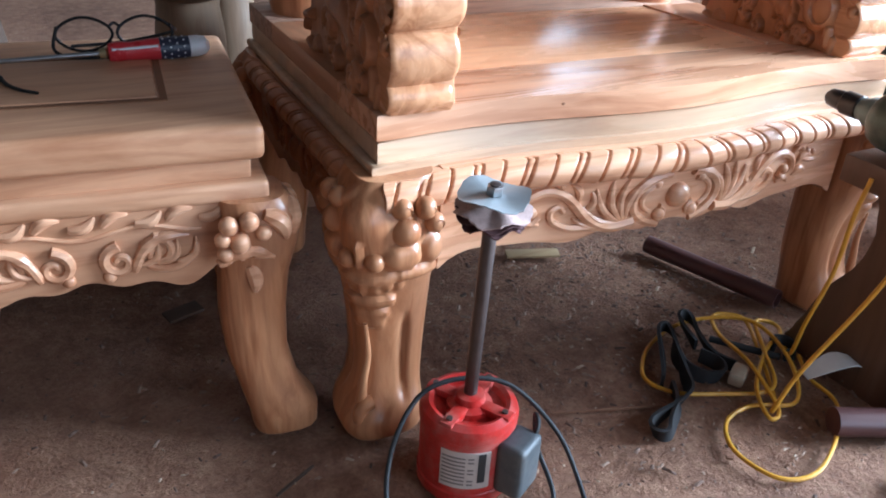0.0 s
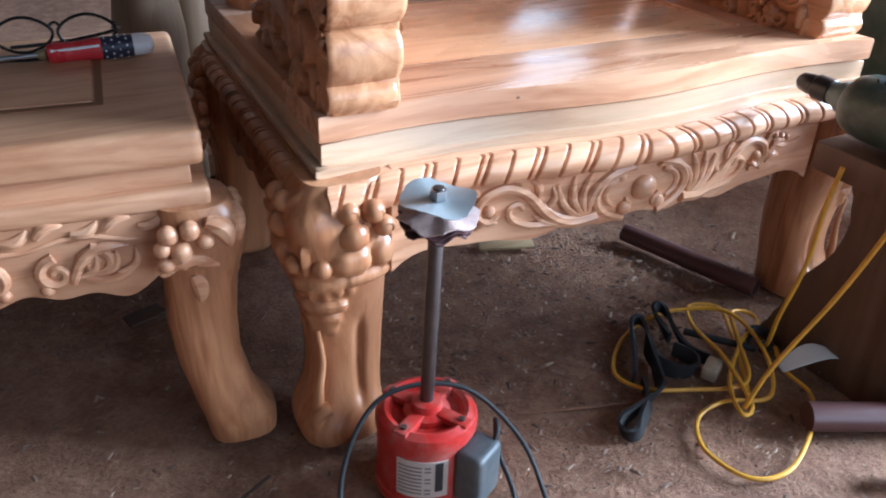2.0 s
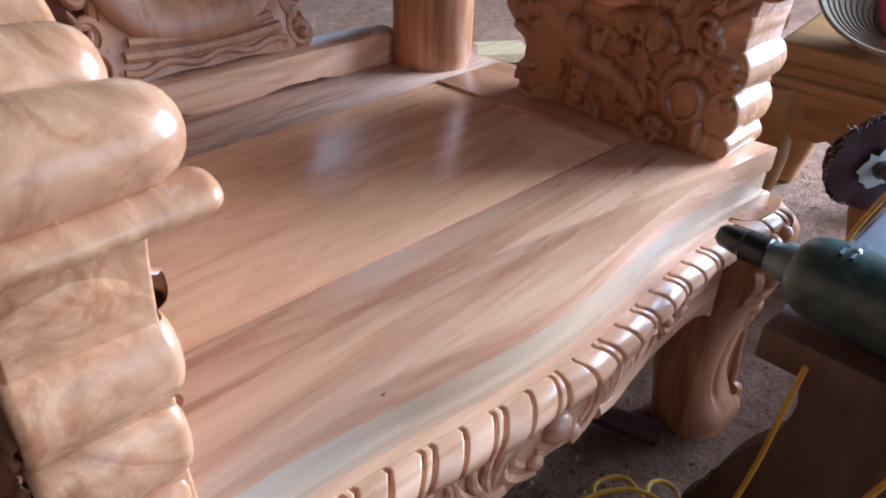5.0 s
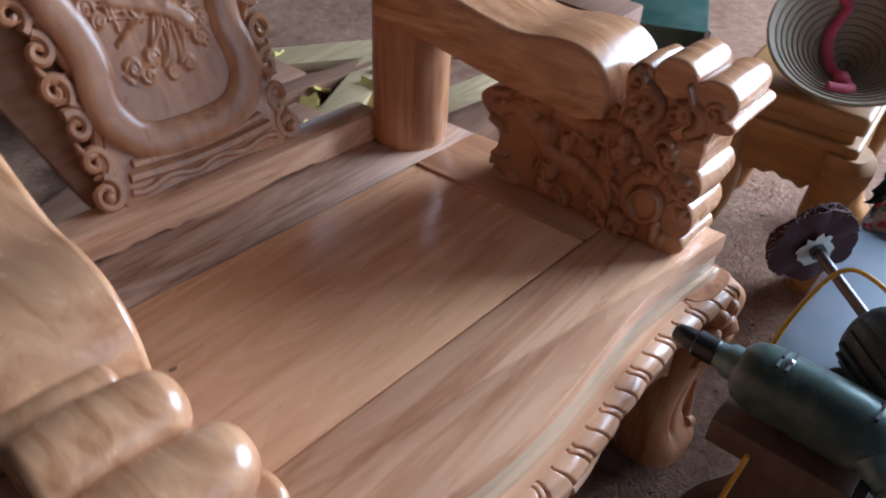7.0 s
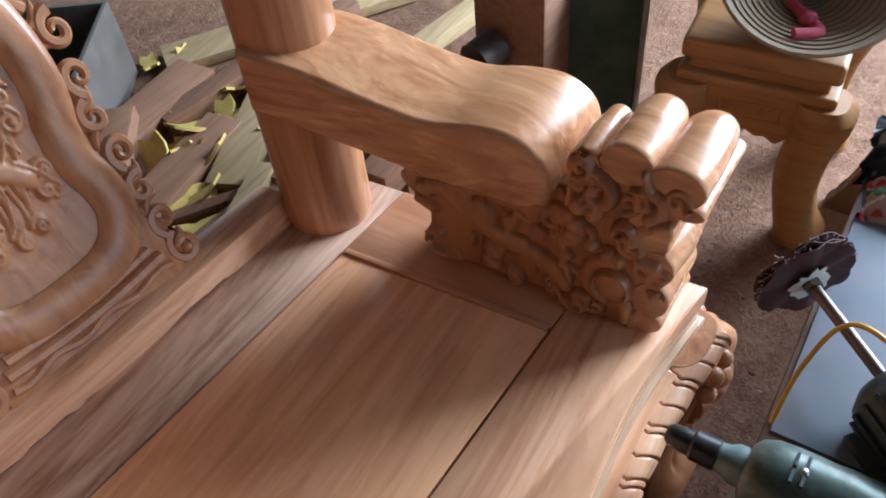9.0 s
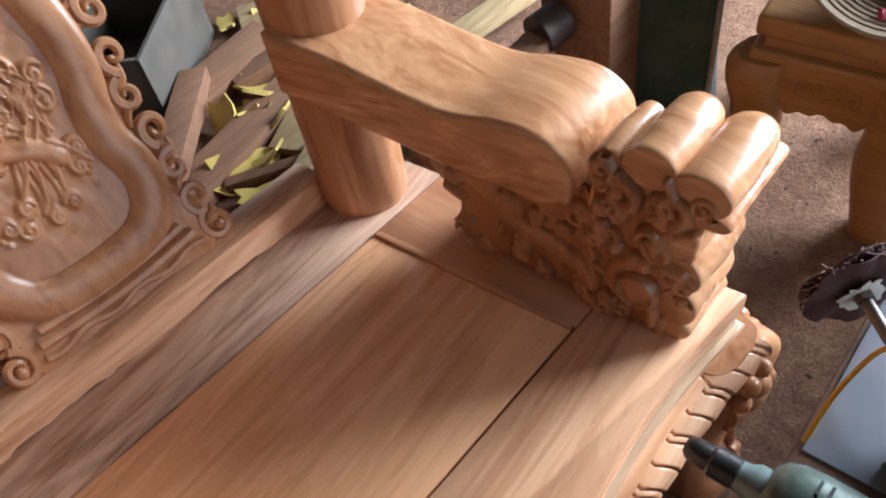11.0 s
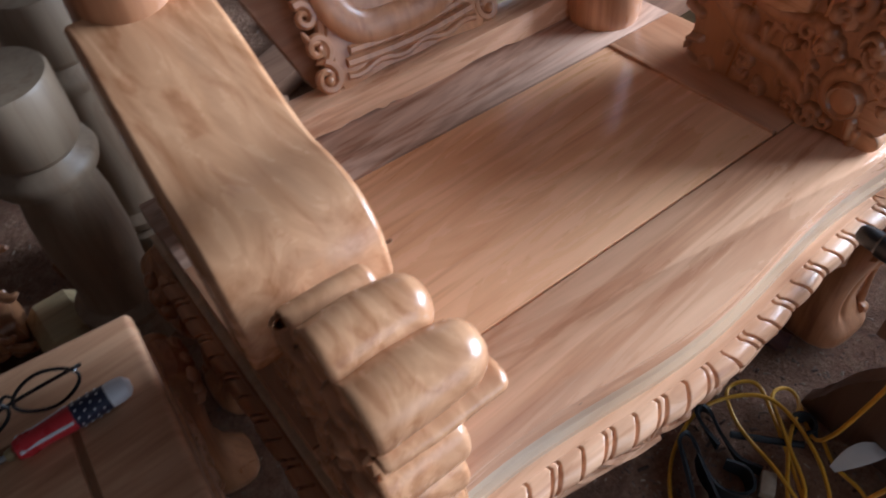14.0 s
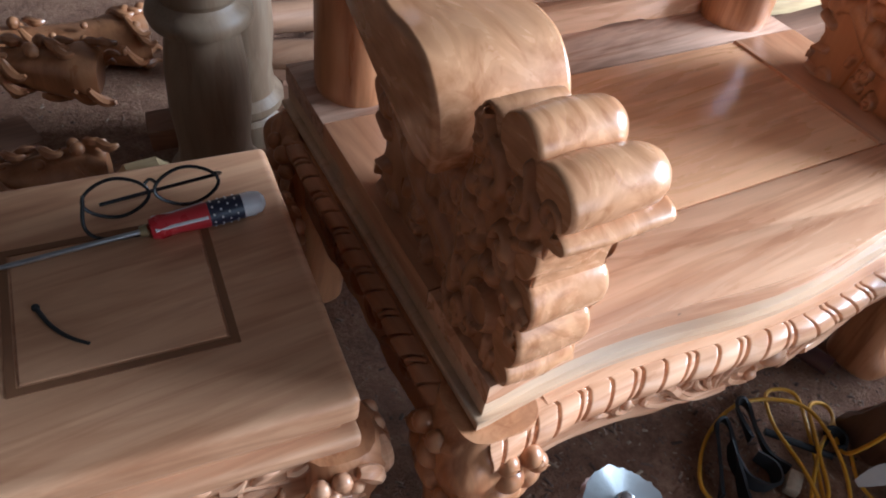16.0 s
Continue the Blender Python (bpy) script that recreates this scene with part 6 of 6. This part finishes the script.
plank("thin_stick", (0.245, -0.092, 0.004), (0.41, -0.148, 0.004), 0.004, 0.004, RAWBROWN, "thin dark stick lying on the floor")
plank("thin_stick", (-0.165, -0.075, 0.003), (-0.105, -0.045, 0.003), 0.004, 0.003, CARD, "dark splinter lying on the floor")
plank("bark_scrap", (-0.205, 0.375, 0.006), (-0.145, 0.390, 0.008), 0.035, 0.006, CARD, "curled dark bark scrap on the floor")
plank("bark_scrap", (0.44, 0.34, 0.006), (0.54, 0.30, 0.008), 0.03, 0.006, RAWPALE, "pale splintered offcut on the floor under the chair")
for k in range(26):
    rr = random.Random(70 + k)
    x, y = rr.uniform(-0.3, 1.5), rr.uniform(-0.5, 0.7)
    a_ = rr.uniform(0, 6.28)
    s_ = rr.uniform(0.006, 0.013)
    plank("wood_chip", (x, y, 0.003), (x + s_ * math.cos(a_), y + s_ * math.sin(a_), 0.004), s_ * 0.5, 0.004, CARD if k % 2 else RAWBROWN, "small dark wood chip on the floor")


# ---- loose chips and shavings ----
def shavings():
    rnd = random.Random(21)
    verts, faces = [], []
    for k in range(9000):
        if k < 6000:
            x, y = rnd.uniform(-0.75, 1.9), rnd.uniform(-0.9, 1.5)
        else:
            x, y = rnd.gauss(0.55, 0.25), rnd.gauss(0.15, 0.25)
        s = rnd.choice((0.0007, 0.0009, 0.0012, 0.0012, 0.0022)) * rnd.uniform(0.7, 1.4)
        a = rnd.uniform(0, 6.28)
        ln = s * rnd.uniform(1, 3.5)
        z = 0.0025
        ca, sa = math.cos(a), math.sin(a)
        b = len(verts)
        for u, v, h in ((-ln, -s, 0), (ln, -s, 0.3 * s), (ln, s, 0), (-ln, s, 0.5 * s), (0, 0, s * 1.1)):
            verts.append((x + u * ca - v * sa, y + u * sa + v * ca, z + h))
        faces += [(b, b + 1, b + 4), (b + 1, b + 2, b + 4), (b + 2, b + 3, b + 4), (b + 3, b, b + 4)]
    return verts, faces


def chip_material():
    m, nt, b = nodes_of("wood_chips")
    g = nt.nodes.new("ShaderNodeNewGeometry")
    nt.links.new(ramp(nt, g.outputs["Random Per Island"], [(0.0, (0.08, 0.045, 0.03)), (0.45, (0.20, 0.125, 0.09)), (0.85, (0.32, 0.215, 0.15)), (1.0, (0.48, 0.36, 0.25))]), b.inputs["Base Color"])
    b.inputs["Roughness"].default_value = 0.9
    return m


me = bpy.data.meshes.new("wood_shavings")
me.from_pydata(*[shavings()[0], [], shavings()[1]])
me.materials.append(chip_material())
tagged(new("wood_shavings", me), "scattered wood chips and sawdust on the floor", "wood shavings", kind="stuff")
